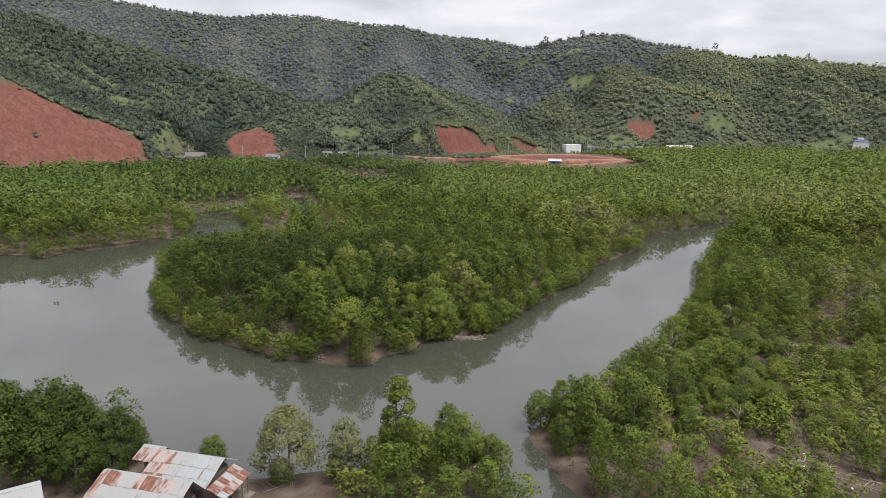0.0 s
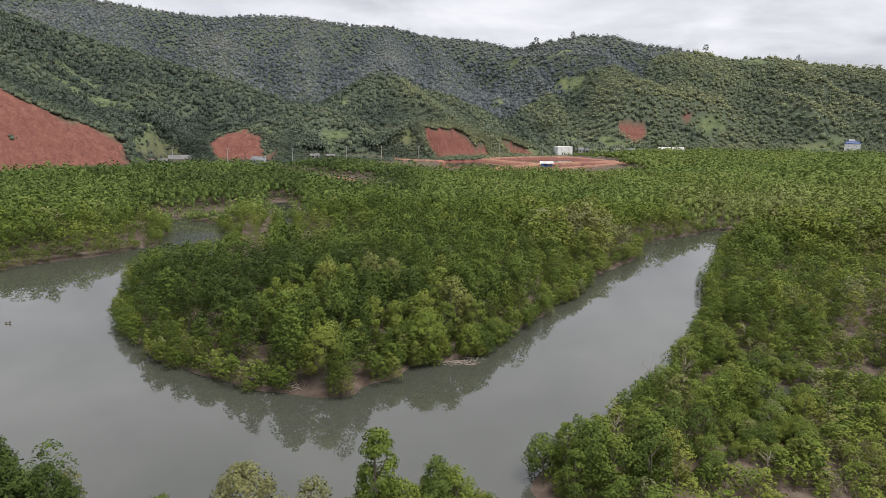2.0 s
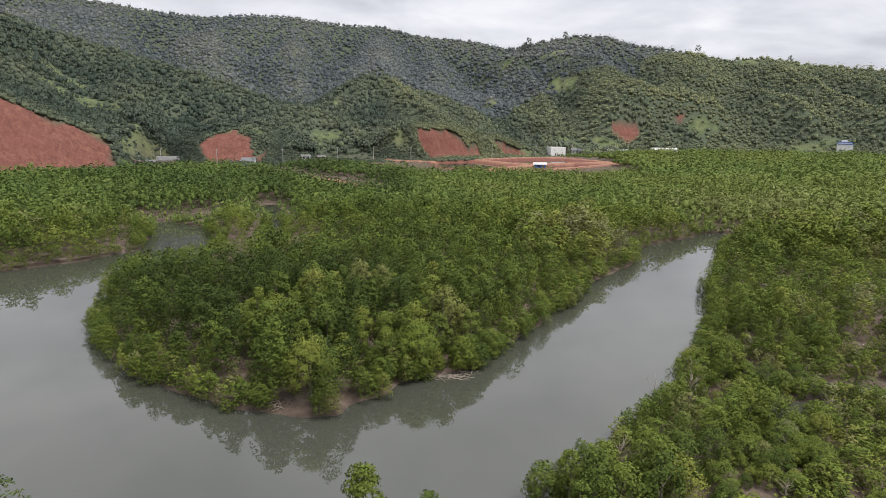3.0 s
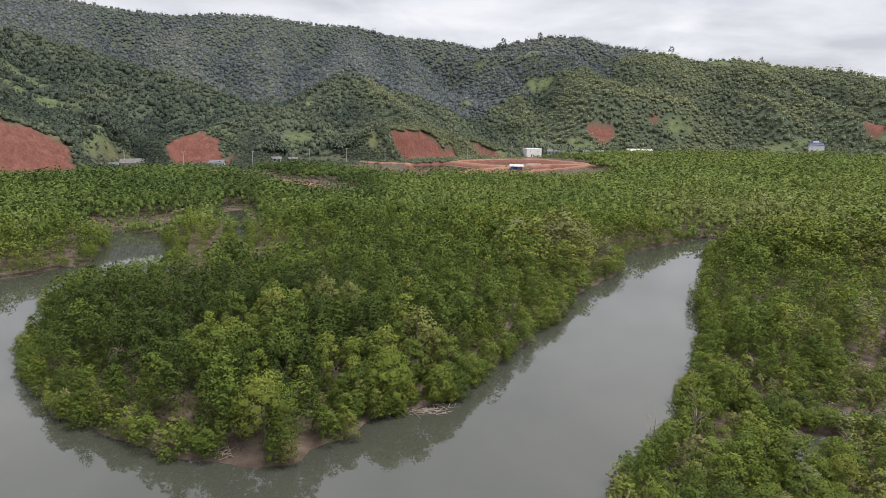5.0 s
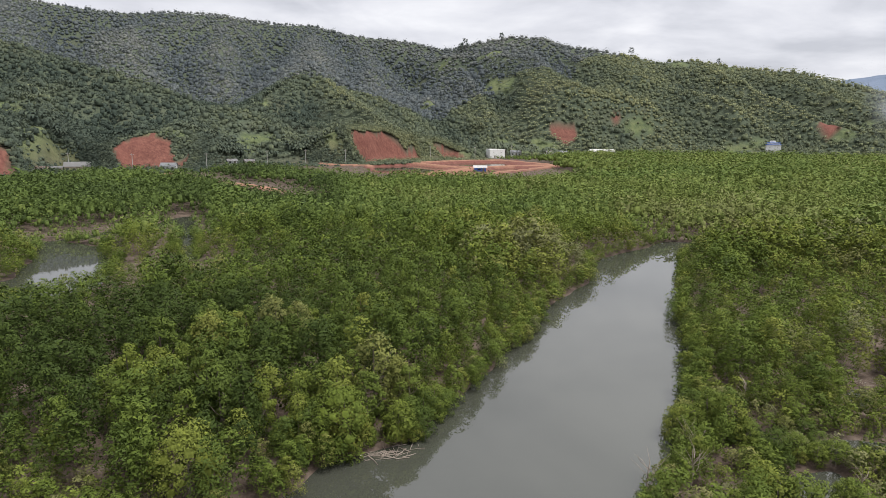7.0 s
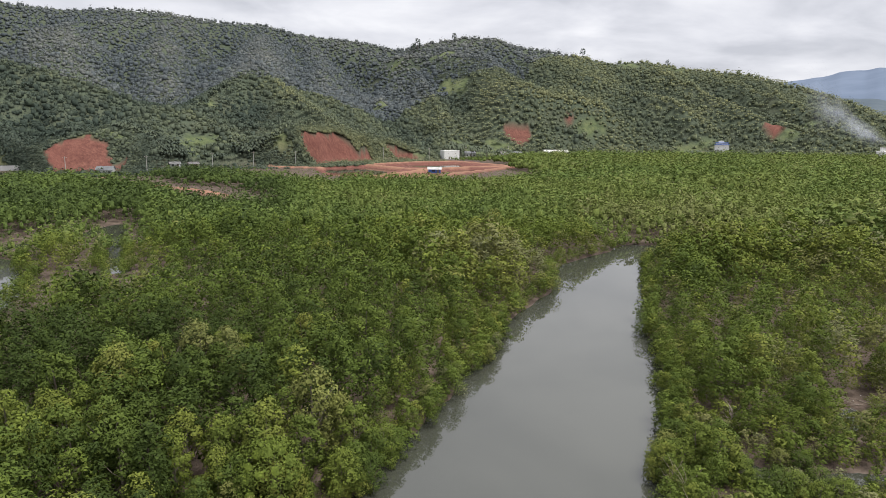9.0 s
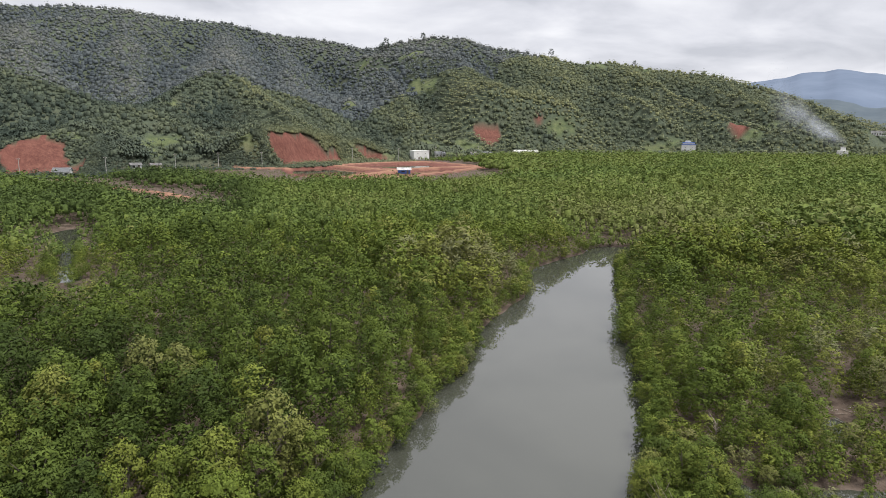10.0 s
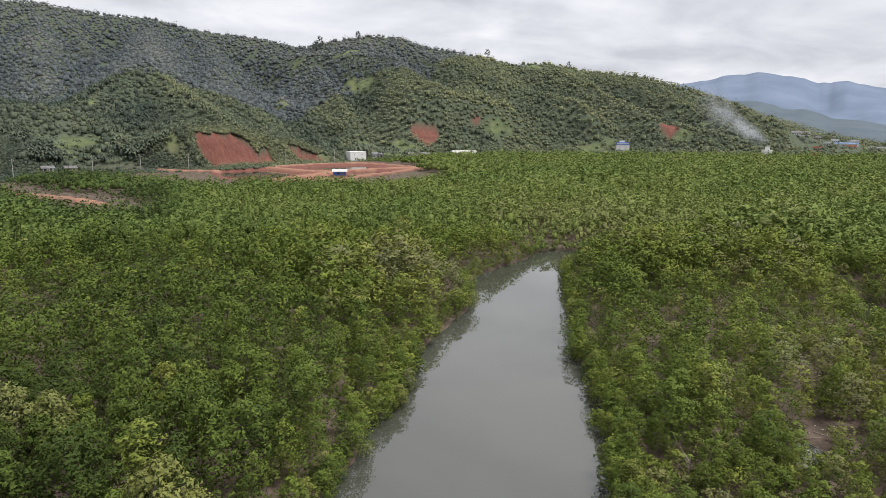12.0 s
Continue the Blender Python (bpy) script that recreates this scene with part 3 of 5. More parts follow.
# open mud between the trees: x, y, radius
BARE = [(84, 117.5, 1.6), (74.8, 105.8, 1.9), (84, 104.6, 1.2), (71, 84.5, 1.9), (69, 82, 1.6), (66, 77.8, 2.0), (61, 75.5, 1.7), (65, 74.5, 1.6), (79, 88.2, 1.1), (81, 85.5, 1.1),
        (64.2, 81.3, 1.0), (57.7, 68.7, 1.3), (40.9, 68.8, 1.0), (36.7, 64.4, 1.1), (35.6, 62.5, 1.3), (75, 86.7, 1.4), (95, 112, 0.9), (103, 94, 1.8), (53.5, 63.4, 1.3),
        (26, 50.4, 1.0), (24.2, 45.8, 1.2), (24, 42, 1.3), (31.5, 45.4, 1.5), (30.5, 43.2, 1.5), (27.6, 43.7, 1.1), (30.5, 49, 0.9), (34.2, 42.4, 1.7), (35.2, 40.2, 1.9),
        (36.5, 38.5, 2.0), (30, 52, 0.9), (-14, 41, 9), (13, 75, 1.5), (-2, 68.2, 1.0), (2.5, 69.2, 1.2), (12, 48.5, 1.6), (-9, 45, 3), (48.4, 67.9, 0.8), (42, 62.6, 1.2)]
# pans that lie open on their south-west side, where only low scrub grows
OPEN_SIDE = [(36.7, 64.4, 1.0), (35.6, 62.5, 1.2), (42, 62.6, 1.2), (44.5, 63.4, 1.0), (40.9, 68.8, 0.8), (66, 77.8, 1.2), (61, 75.5, 1.0), (69, 82, 1.0), (74.8, 105.8, 1.0), (84, 117.5, 1.0),
             (45.5, 69.5, 0.5), (50, 67.6, 0.5)]


def scrub_cap(x, y):
    """The greatest height of what grows on the open south-west side of the mud pans."""
    cap = np.full(np.shape(x), 99.0)
    for px, py, r in OPEN_SIDE:
        far = math.hypot(px - 8, py - 34)
        ux, uy = (8 - px) / far, (34 - py) / far
        along, side = (x - px) * ux + (y - py) * uy, np.abs((x - px) * uy - (y - py) * ux)
        cap = np.where((side < 0.7 * r + 0.3) & (along > -r) & (along < 14), np.minimum(cap, 1.2 + 0.9 * np.maximum(along - r, 0) * 25 / far), cap)
    return cap


# the flown strip of the plan, by which the trees' finish is graded
NEAR = [(-30, 52), (-18, 47), (6, 47), (34, 52), (46, 68), (28, 80), (8, 78), (-8, 84), (2, 96), (20, 100)]


def mangrove_stand():
    rng = np.random.default_rng(21)
    x, y = jittered(rng, -330, 34, 860, 560, 2.35)
    keep = (x > -60 - 0.62 * y) & (x < 45 + 1.85 * np.maximum(y - 30, 0))
    x, y = x[keep], y[keep]
    z, red, shore, foot = ground_level(x, y)
    far = np.hypot(x - 6, y - 25)
    keep = (shore > 0.45) & (red < 0.5) & (foot < -3) & (rng.random(len(x)) < np.where(far > 420, 0.38, np.where(far > 270, 0.58, np.where(far > 150, 0.95, 1.0))))
    for bx, by, r in BARE:
        keep &= line_distance(x, y, [(bx, by), (bx * 0.975, by - (0.02 * by if by > 55 else 0))])[0] > r * (0.5 if by > 72 and bx > 30 else 1.0)
    keep &= ~((x > 38) & (y < 80) & (shore < 0.9) & (depth_in(x, y, RIVER) < -3))
    keep &= ~((x > -14) & (x < 1.5) & (y < 51)) & ~((np.abs(x - 12.6) < 2.4) & (y < 49))
    scrub = np.exp(-(np.hypot(x - 34, y - 46) / 15) ** 2)
    keep &= rng.random(len(x)) > 0.1 * scrub
    x, y, z, shore, far, scrub = (v[keep] for v in (x, y, z, shore, far, scrub))
    edge = (shore < 1.3) & (far < 190)
    patch = value_noise(x, y, 22, 14)
    high = (5.0 + 1.8 * patch + rng.normal(size=len(x)) * 1.0) * (1 - 0.5 * scrub) * np.where(rng.random(len(x)) < 0.13, 1.28, 1.0)
    high *= 1 - 0.32 * np.exp(-(np.hypot(x - 78, y - 95) / 26) ** 2) - 0.38 * np.exp(-(np.hypot(x - 50, y - 66) / 13) ** 2)
    high = np.clip(high * (1 - 0.25 * (shore < 1.5) * rng.random(len(x))), 1.6, 7.4)
    wide = rng.uniform(0.72, 1.25, len(x)) * np.where(high < 3.6, 1.35, 1.0)
    grown = high.copy()
    high *= 1 - 0.86 * step(80, 10, -depth_in(x, y, EARTH)) * (y > 250) * (x < 165)
    high *= 1 - 0.62 * step(75, 4, -depth_in(x, y, FOOT)) * (y > 250)
    high = np.where((x < -14) & (y < 60), rng.uniform(4.0, 6.0, len(x)), high)
    wide = wide * (1 + 0.12 * step(110, 200, far) + 0.2 * step(250, 300, far))
    high *= 1 + (0.5 * (value_noise(x, y, 7, 61) - 0.5) + 0.5 * (value_noise(x, y, 17, 62) - 0.5)) * step(60, 130, far)
    high *= 1 - 0.5 * ((x < -12) & (x > -34) & (y > 108) & (y < 152)) * step(108, 122, y)
    high *= 1 - 0.5 * np.exp(-(np.hypot(x + 38, y - 190) / 13) ** 2)
    lane = np.minimum(line_distance(x, y, [(-19, 214), (-11, 158), (-7, 138)])[0], line_distance(x, y, [(-44, 182), (-24, 205)])[0])
    high *= 1 - 0.5 * step(9, 3, lane)
    high *= 1 - 0.84 * step(26, 8, line_distance(x, y, [(-43, 354), (-19, 313), (0, 287), (9, 262), (9, 246)])[0])
    high *= np.where((x > 1) & (x < 14) & (y < 50), 0.62, 1.0)
    high = np.where((x > 13) & (x < 45) & (y < 76), np.minimum(high, 3.8 + 1.3 * rng.random(len(x))), high)
    high *= np.where((x > 45) & (y < 118), 0.82, 1.0)
    high *= 1 - (0.3 * step(5, 1, shore) + 0.22 * step(11, 2, shore) * (y > 100) * (x > 20)) * (y > 72)
    high *= 1 - 0.55 * np.exp(-(np.hypot(x - 44, y - 59) / 5) ** 2) - 0.5 * np.exp(-(np.hypot((x - 48) / 9, (y - 66) / 4)) ** 2)
    wide *= np.where(shore > 3, np.clip((grown / high) ** 0.75, 1.0, 1.8), np.where(shore < 1.5, 0.85, 1.1)) * (1 + 0.12 * (x > 40) * (y < 150))      # stunted trees spread out instead
    shrub = (x > 22.5) & (y < 56) & (y > 36) & (x > 0.9 * y - 19)
    high = np.where(shrub, rng.uniform(1.2, 2.5, len(x)), high)
    wide = np.where(shrub, rng.uniform(1.3, 1.8, len(x)), wide)
    east = (x > 36) & (y < 150) & (shore > 1.5)
    high, wide = high * (1 + 0.16 * east), np.clip(wide * (1.12 + 0.15 * east), 0.7, 1.4)
    cap = scrub_cap(x, y)
    wide, high = np.where(high > cap, np.clip(wide * 1.3, 1.2, 1.7), wide), np.maximum(np.minimum(high, cap), 0.5)
    olive = np.exp(-(np.hypot(x - 50, y - 132) / 16) ** 2) + 0.6 * np.exp(-(np.hypot(x - 110, y - 165) / 30) ** 2)
    # the dip round the wooded point is darker green with cloud shadow painted in
    tint = np.clip(0.22 + 0.42 * value_noise(x, y, 30, 15) + rng.normal(size=len(x)) * (0.17 - 0.08 * step(90, 220, far)) + 0.06 - 0.26 * np.exp(-((x - 2) / 34) ** 2 - ((y - 105) / 40) ** 2) + 0.08 * step(20, 45, x) * step(140, 100, y) + 0.34 * olive + 0.3 * (rng.random(len(x)) < 0.05), 0, 1)
    tint = tint - 0.26 * step(25, 15, x) * step(112, 98, y) + 0.09 * step(15, 30, x) * step(105, 130, y)
    tint = tint + 0.3 * (value_noise(x, y, 11, 63) - 0.5) * step(100, 180, far)
    tint = (tint - 0.14 * step(60, -10, x) * step(130, 200, y) - 0.14 * step(20, -20, x) * step(190, 240, y) - 0.26 * np.exp(-((x - 8) / 38) ** 2) * step(150, 200, y)) * (1 - 0.1 * step(110, 240, far))
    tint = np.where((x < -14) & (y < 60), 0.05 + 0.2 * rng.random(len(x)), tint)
    # bushes that hang down to the water along the banks
    kx, ky = jittered(rng, -70, 44, 120, 185, 0.95)
    kz, kr, ks, kf = ground_level(kx, ky)
    ok = (ks > -0.5) & (ks < 1.2) & ~((kx > 38) & (ky < 80) & (depth_in(kx, ky, RIVER) < -2.5)) & (np.hypot(kx - 6, ky - 25) < 190) & (rng.random(len(kx)) < 0.9) & ~((kx < 1.5) & (ky < 51))
    for bx, by, r in ((13, 74.6, 2.0), (-3, 68, 1.7), (3, 69, 1.7), (12.5, 48, 3.4), (13, 41, 4.0)):
        ok &= np.hypot(kx - bx, ky - by) > r
    kx, ky, kz = kx[ok], ky[ok], kz[ok]
    # low scrub on the open mud and along the huts' bank
    bx, by = jittered(rng, -9, 38, 54, 66, 1.25)
    bz, br, bs, bf = ground_level(bx, by)
    ok = (bs > 0.6) & (rng.random(len(bx)) < np.where(bx > 15, 0.85 * np.exp(-(np.hypot(bx - 34, by - 47) / 17) ** 2) + 0.08, 0.4))
    ok &= ~((bx < -5) & (by < 44))
    for ox, oy, r in BARE[18:31]:
        ok &= np.hypot(bx - ox, by - oy) > r
    kx, ky, kz = np.r_[kx, bx[ok]], np.r_[ky, by[ok]], np.r_[kz, bz[ok]]
    low = np.arange(len(kx)) >= len(kx) - ok.sum()
    # undergrowth between the trees of the east bank
    bx, by = jittered(rng, 34, 54, 112, 140, 1.65)
    bz, br, bs, bf = ground_level(bx, by)
    ok = (bs > 0.8) & (rng.random(len(bx)) < 0.85) & (by > 0.55 * bx + 20)
    for ox, oy, r in BARE:
        ok &= np.hypot(bx - ox * 0.98, by - oy) > r * 0.8 + 0.3
    kx, ky, kz, low = np.r_[kx, bx[ok]], np.r_[ky, by[ok]], np.r_[kz, bz[ok]], np.r_[low, np.ones(ok.sum(), bool)]
    # scrub along the creeks of the east bank
    bx, by = jittered(rng, 39, 60, 62, 78, 1.3)
    bz, br, bs, bf = ground_level(bx, by)
    ok = (bs > 0.35) & (rng.random(len(bx)) < 0.8) & (depth_in(bx, by, RIVER) < -1.5)
    for ox, oy, r in BARE:
        ok &= np.hypot(bx - ox, by - oy) > r * 0.8
    kx, ky, kz, low = np.r_[kx, bx[ok]], np.r_[ky, by[ok]], np.r_[kz, bz[ok]], np.r_[low, np.ones(ok.sum(), bool)]
    # low growth along the rim of the wooded point
    bx, by = jittered(rng, -34, 64, 60, 128, 1.5)
    bz, br, bs, bf = ground_level(bx, by)
    ok = (bs > 0.7) & (bs < 7) & (by > 0.9 * bx + 44) & (rng.random(len(bx)) < 0.75) & (np.hypot(bx - 13, by - 75) > 1.6) & (np.hypot(bx + 3, by - 68.6) > 1.5)
    kx, ky, kz, low = np.r_[kx, bx[ok]], np.r_[ky, by[ok]], np.r_[kz, bz[ok]], np.r_[low, np.ones(ok.sum(), bool)]
    x, y, z = np.r_[x, kx], np.r_[y, ky], np.r_[z, kz - 0.1]
    high = np.r_[high, np.where(low, rng.uniform(0.8, 2.2, len(kx)), rng.uniform(1.4, 3.4, len(kx)))]
    high = np.maximum(np.minimum(high, scrub_cap(x, y)), 0.4)
    wide = np.r_[wide, rng.uniform(1.1, 1.7, len(kx))]
    tint = np.r_[tint, np.clip(rng.normal(size=len(kx)) * 0.15 + 0.45 + 0.12 * low + 0.25 * (rng.random(len(kx)) < 0.25), 0, 1)]
    d, _ = line_distance(x, y, NEAR)
    order = np.argsort(d)
    return rng, x, y, z, high, wide, tint, d, order


rng, tx, ty, tz, thigh, twide, ttint, tdist, order = mangrove_stand()
first, rest = order[:300], order[300:]
# finish by distance from the river's bend, coarser towards the hills
reach = line_distance(tx, ty, [(0, 2), (5, 26), (13, 46)])[0]
mass = lambda lo, hi: rest[(reach[rest] >= lo) & (reach[rest] < hi)]
a, b, c, d = mass(0, 72), mass(72, 130), mass(130, 235), mass(235, 9e9)
scrub = a[thigh[a] < 2.4]
a = a[thigh[a] >= 2.4]
for name, i, shapes, label in (
        ("mangrove_scrub", scrub, [crown_shape(rng, 20, 13, 0.048, slim=0.28 + 0.02 * k, low=-0.05, size=0.36, solid=0, hollow=0.5) for k in range(7)], "low green mangrove scrub on tidal mud"),
        ("mangrove_thicket", a, [crown_shape(rng, 34, 23, 0.0195, slim=0.175 + 0.012 * k, low=0.02, size=0.32, solid=0, hollow=0.45) for k in range(9)], "dense green mangrove thicket standing in tidal mud"),
        ("mangrove_wood", b, [crown_shape(rng, 22, 11, 0.031, slim=0.195 + 0.012 * k, size=0.34, solid=0, hollow=0.45) for k in range(9)], "continuous green mangrove wood beside the river"),
        ("mangrove_flat", c, [crown_shape(rng, 11, 6, 0.045, slim=0.22 + 0.01 * k, size=0.38, solid=0, core=1, solid_core=0.42, tilt=0.4) for k in range(9)], "unbroken green mangrove flat behind the river"),
        ("far_mangrove_flat", d, [crown_shape(rng, 6, 4, 0.072, slim=0.27, size=0.42, solid=0, core=1, solid_core=0.6, tilt=0.35) for k in range(9)], "wide green mangrove flat reaching to the hills")):
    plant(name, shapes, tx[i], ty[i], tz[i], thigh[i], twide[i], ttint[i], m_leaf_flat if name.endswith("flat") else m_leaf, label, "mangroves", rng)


def tapered(bm, path, radii, sides=6):
    """A round limb along a path of points, thinning as it goes."""
    rings = []
    for p, r in zip(path, radii):
        rings.append([bm.verts.new((p[0] + r * math.cos(k * 6.283 / sides), p[1] + r * math.sin(k * 6.283 / sides), p[2])) for k in range(sides)])
    for lo, hi in zip(rings[:-1], rings[1:]):
        for k in range(sides):
            bm.faces.new((lo[k], lo[(k + 1) % sides], hi[(k + 1) % sides], hi[k]))
    bm.faces.new(rings[-1])


def trunk_mesh(rnd):
    """Prop roots, a leaning stem and a few limbs, for a tree of height 1."""
    bm = bmesh.new()
    lean = (rnd.uniform(-0.05, 0.05), rnd.uniform(-0.05, 0.05))
    tapered(bm, [(0, 0, -0.05), (lean[0] * 0.5, lean[1] * 0.5, 0.35), (lean[0], lean[1], 0.85)], [0.022, 0.016, 0.006])
    for k in range(5):
        t = k * 1.26 + rnd.random()
        tapered(bm, [(0.11 * math.cos(t), 0.11 * math.sin(t), -0.05), (0.07 * math.cos(t), 0.07 * math.sin(t), 0.06), (0, 0, 0.15)], [0.006, 0.007, 0.006], 4)
    for k in range(4):
        t, h = rnd.random() * 6.283, rnd.uniform(0.25, 0.6)
        tapered(bm, [(lean[0] * h, lean[1] * h, h), (0.12 * math.cos(t), 0.12 * math.sin(t), h + 0.12), (0.2 * math.cos(t), 0.2 * math.sin(t), h + 0.25)],
                [0.010, 0.007, 0.003], 4)
    return bm


def single_trees():
    """The three hundred mangroves that stand nearest, each a thing of its own."""
    rnd = random.Random(5)
    kinds = []
    for k in range(10):
        bushy = k >= 5
        v, q, n = crown_shape(rng, 30 + 2 * (k % 4), 64, 0.024 if bushy else 0.019, slim=0.34 + 0.02 * (k % 5) if bushy else 0.19 + 0.018 * (k % 5),
                           low=-0.16 if bushy else 0.02 + 0.04 * (k % 3), size=0.34, solid=0.28)
        crown = array_mesh("crown", v, q, [m_leaf_single], smooth=True, normals=n)
        bm = trunk_mesh(rnd)
        trunk = bpy.data.meshes.new("trunk")
        bm.to_mesh(trunk)
        bm.free()
        trunk.materials.append(m_bark)
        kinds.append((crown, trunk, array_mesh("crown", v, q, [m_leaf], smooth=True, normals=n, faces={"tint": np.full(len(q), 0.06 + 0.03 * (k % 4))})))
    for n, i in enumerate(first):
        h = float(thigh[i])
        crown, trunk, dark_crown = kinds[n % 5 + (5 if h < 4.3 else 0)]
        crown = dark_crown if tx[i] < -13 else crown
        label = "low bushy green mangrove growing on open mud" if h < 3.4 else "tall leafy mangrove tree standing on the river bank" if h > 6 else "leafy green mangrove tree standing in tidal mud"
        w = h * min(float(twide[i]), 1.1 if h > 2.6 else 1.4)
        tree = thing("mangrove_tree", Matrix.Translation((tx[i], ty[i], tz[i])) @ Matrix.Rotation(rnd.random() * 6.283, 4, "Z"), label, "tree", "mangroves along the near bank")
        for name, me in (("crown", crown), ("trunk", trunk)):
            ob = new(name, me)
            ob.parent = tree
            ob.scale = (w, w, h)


single_trees()


# open ground about and before the buildings: x, y, radius
CLEARED = [(168, 497, 8), (417, 497, 8), (282, 541, 12), (224, 530, 5), (240, 536, 5), (193, 520, 4), (512, 424, 8), (652, 488, 8), (633, 484, 7), (690, 500, 9), (706, 478, 12), (728, 484, 8)]
# rows of bushes on the banks below the red slopes
BANK_BUSHES = [((48, 421), (66, 419)), ((70, 422), (92, 434)), ((93, 404), (100, 396))]


def hill_forest():
    rng = np.random.default_rng(33)
    x, y = jittered(rng, -470, 235, 1100, 1000, 3.15)
    keep = (x > -40 - 0.62 * y) & (x < 45 + 1.85 * np.maximum(y - 30, 0))
    x, y = x[keep], y[keep]
    # low bushes on the steep ground round the diggings
    for (x0, y0), (x1, y1), base, steep, deep in CUTS:
        bx, by = jittered(rng, min(x0, x1) - 26, min(y0, y1) - 14, max(x0, x1) + 26, max(y0, y1) + deep + 22, 1.7)
        near = (line_distance(bx, by, [(x0, y0), (x1, y1)])[0] < deep + 16) & (by > 250)
        x, y = np.r_[x, bx[near]], np.r_[y, by[near]]
        bx, by = jittered(rng, min(x0, x1) - 40, min(y0, y1) - 14, max(x0, x1) + 40, max(y0, y1) + deep + 60, 0.8)
        bz = ground_level(bx, by)[0]
        near = (bz - ground_level(bx, by - 2)[0] > 1.6) & (cut_level(bx, by) - bz > 1)
        x, y = np.r_[x, bx[near]], np.r_[y, by[near]]
    for (x0, y0), (x1, y1) in BANK_BUSHES:
        k = rng.random(26)
        x, y = np.r_[x, x0 + k * (x1 - x0) + rng.normal(size=26)], np.r_[y, y0 + k * (y1 - y0) + rng.normal(size=26) * 1.5]
    z, red, shore, foot = ground_level(x, y)
    front = z - ground_level(x, y - 6)[0]          # slopes that turn away from the river are hidden
    near_cut = cut_level(x, y) - z
    share = (0.97 - 0.78 * meadow(x, y, foot)) * np.where(foot > 170, 0.66, 1.0) * np.where((x > 610) & (x < 760) & (y > 430) & (y < 512), 0.3, 1.0)
    row = np.min([line_distance(x, y, list(b))[0] for b in BANK_BUSHES], 0) < 4
    keep = ((red < 0.5) | row) & (foot > -20 - 30 * row) & (y > 330 - 400 * (x < -80)) & ((front > -1.0) | (foot < 60)) & (z > 0.5) & (rng.random(len(x)) < share)
    for (x0, y0), (x1, y1), base, steep, deep in CUTS:
        keep &= (line_distance(x, y, [(x0, y0), (x1, y1)])[0] > 3.5) | (cut_level(x, y) - z > 1)
    for hx, hy, r in CLEARED:
        keep &= line_distance(x, y, [(hx, hy), (hx - 0.03 * hx - 1, hy - 16)])[0] > r
    x, y, z, foot, near_cut = (v[keep] for v in (x, y, z, foot, near_cut))
    # spurs carry more palms; paler spurs and darker gullies paint relief shading into tint
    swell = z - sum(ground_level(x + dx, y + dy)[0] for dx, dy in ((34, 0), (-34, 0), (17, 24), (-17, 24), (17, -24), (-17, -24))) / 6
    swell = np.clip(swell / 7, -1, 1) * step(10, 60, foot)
    # trees above this belt take the palette with more painted haze
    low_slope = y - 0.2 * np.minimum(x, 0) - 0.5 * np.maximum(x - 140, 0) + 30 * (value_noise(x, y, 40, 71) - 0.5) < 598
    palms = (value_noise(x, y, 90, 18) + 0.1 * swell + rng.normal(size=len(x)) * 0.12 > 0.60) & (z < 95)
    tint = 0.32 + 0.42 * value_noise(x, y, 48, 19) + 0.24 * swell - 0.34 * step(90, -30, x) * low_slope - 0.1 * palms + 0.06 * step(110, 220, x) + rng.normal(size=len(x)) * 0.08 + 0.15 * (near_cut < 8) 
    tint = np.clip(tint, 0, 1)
    big = (rng.random(len(x)) < 0.06) & (near_cut > 20) & (foot > 6) & (z < 85)
    tint = np.where(big, tint * 0.6, tint)
    high = np.where(palms, rng.uniform(3.8, 5.8, len(x)), np.clip(3.5 * np.exp(rng.normal(size=len(x)) * 0.34), 1.8, 8.0) * (1 - 0.15 * swell))
    high = np.where(near_cut < 14, np.minimum(high, rng.uniform(1.6, 3.2, len(x)) + 0.28 * np.maximum(near_cut, 0)), np.where(foot < 4, high * 0.5, high))
    palms &= (foot > 2) & (near_cut > 25) & ~big
    high = np.where(big, rng.uniform(6.0, 8.5, len(x)), high)
    wide = np.where(palms, 1.2, rng.uniform(1.3, 1.95, len(x)) * (3.5 / np.maximum(high, 1.8)) ** 0.5 * (1 + 0.15 * step(120, 200, x)))
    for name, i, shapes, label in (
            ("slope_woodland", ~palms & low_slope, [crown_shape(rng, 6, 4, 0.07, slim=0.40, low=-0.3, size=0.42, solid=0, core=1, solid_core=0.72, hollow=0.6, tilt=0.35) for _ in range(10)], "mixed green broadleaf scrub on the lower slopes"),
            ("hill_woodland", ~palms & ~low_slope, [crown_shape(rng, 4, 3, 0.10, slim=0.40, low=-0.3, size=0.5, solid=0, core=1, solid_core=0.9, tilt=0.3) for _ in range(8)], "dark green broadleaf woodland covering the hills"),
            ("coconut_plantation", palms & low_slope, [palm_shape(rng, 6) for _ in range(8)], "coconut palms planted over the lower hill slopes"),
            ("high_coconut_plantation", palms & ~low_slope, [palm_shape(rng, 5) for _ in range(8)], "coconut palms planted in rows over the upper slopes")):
        plant(name, shapes, x[i], y[i], z[i] - 0.3, high[i], wide[i], tint[i], m_hazed_leaf if "high" in name or name == "hill_woodland" else m_hill_leaf, label, "trees", rng)


hill_forest()


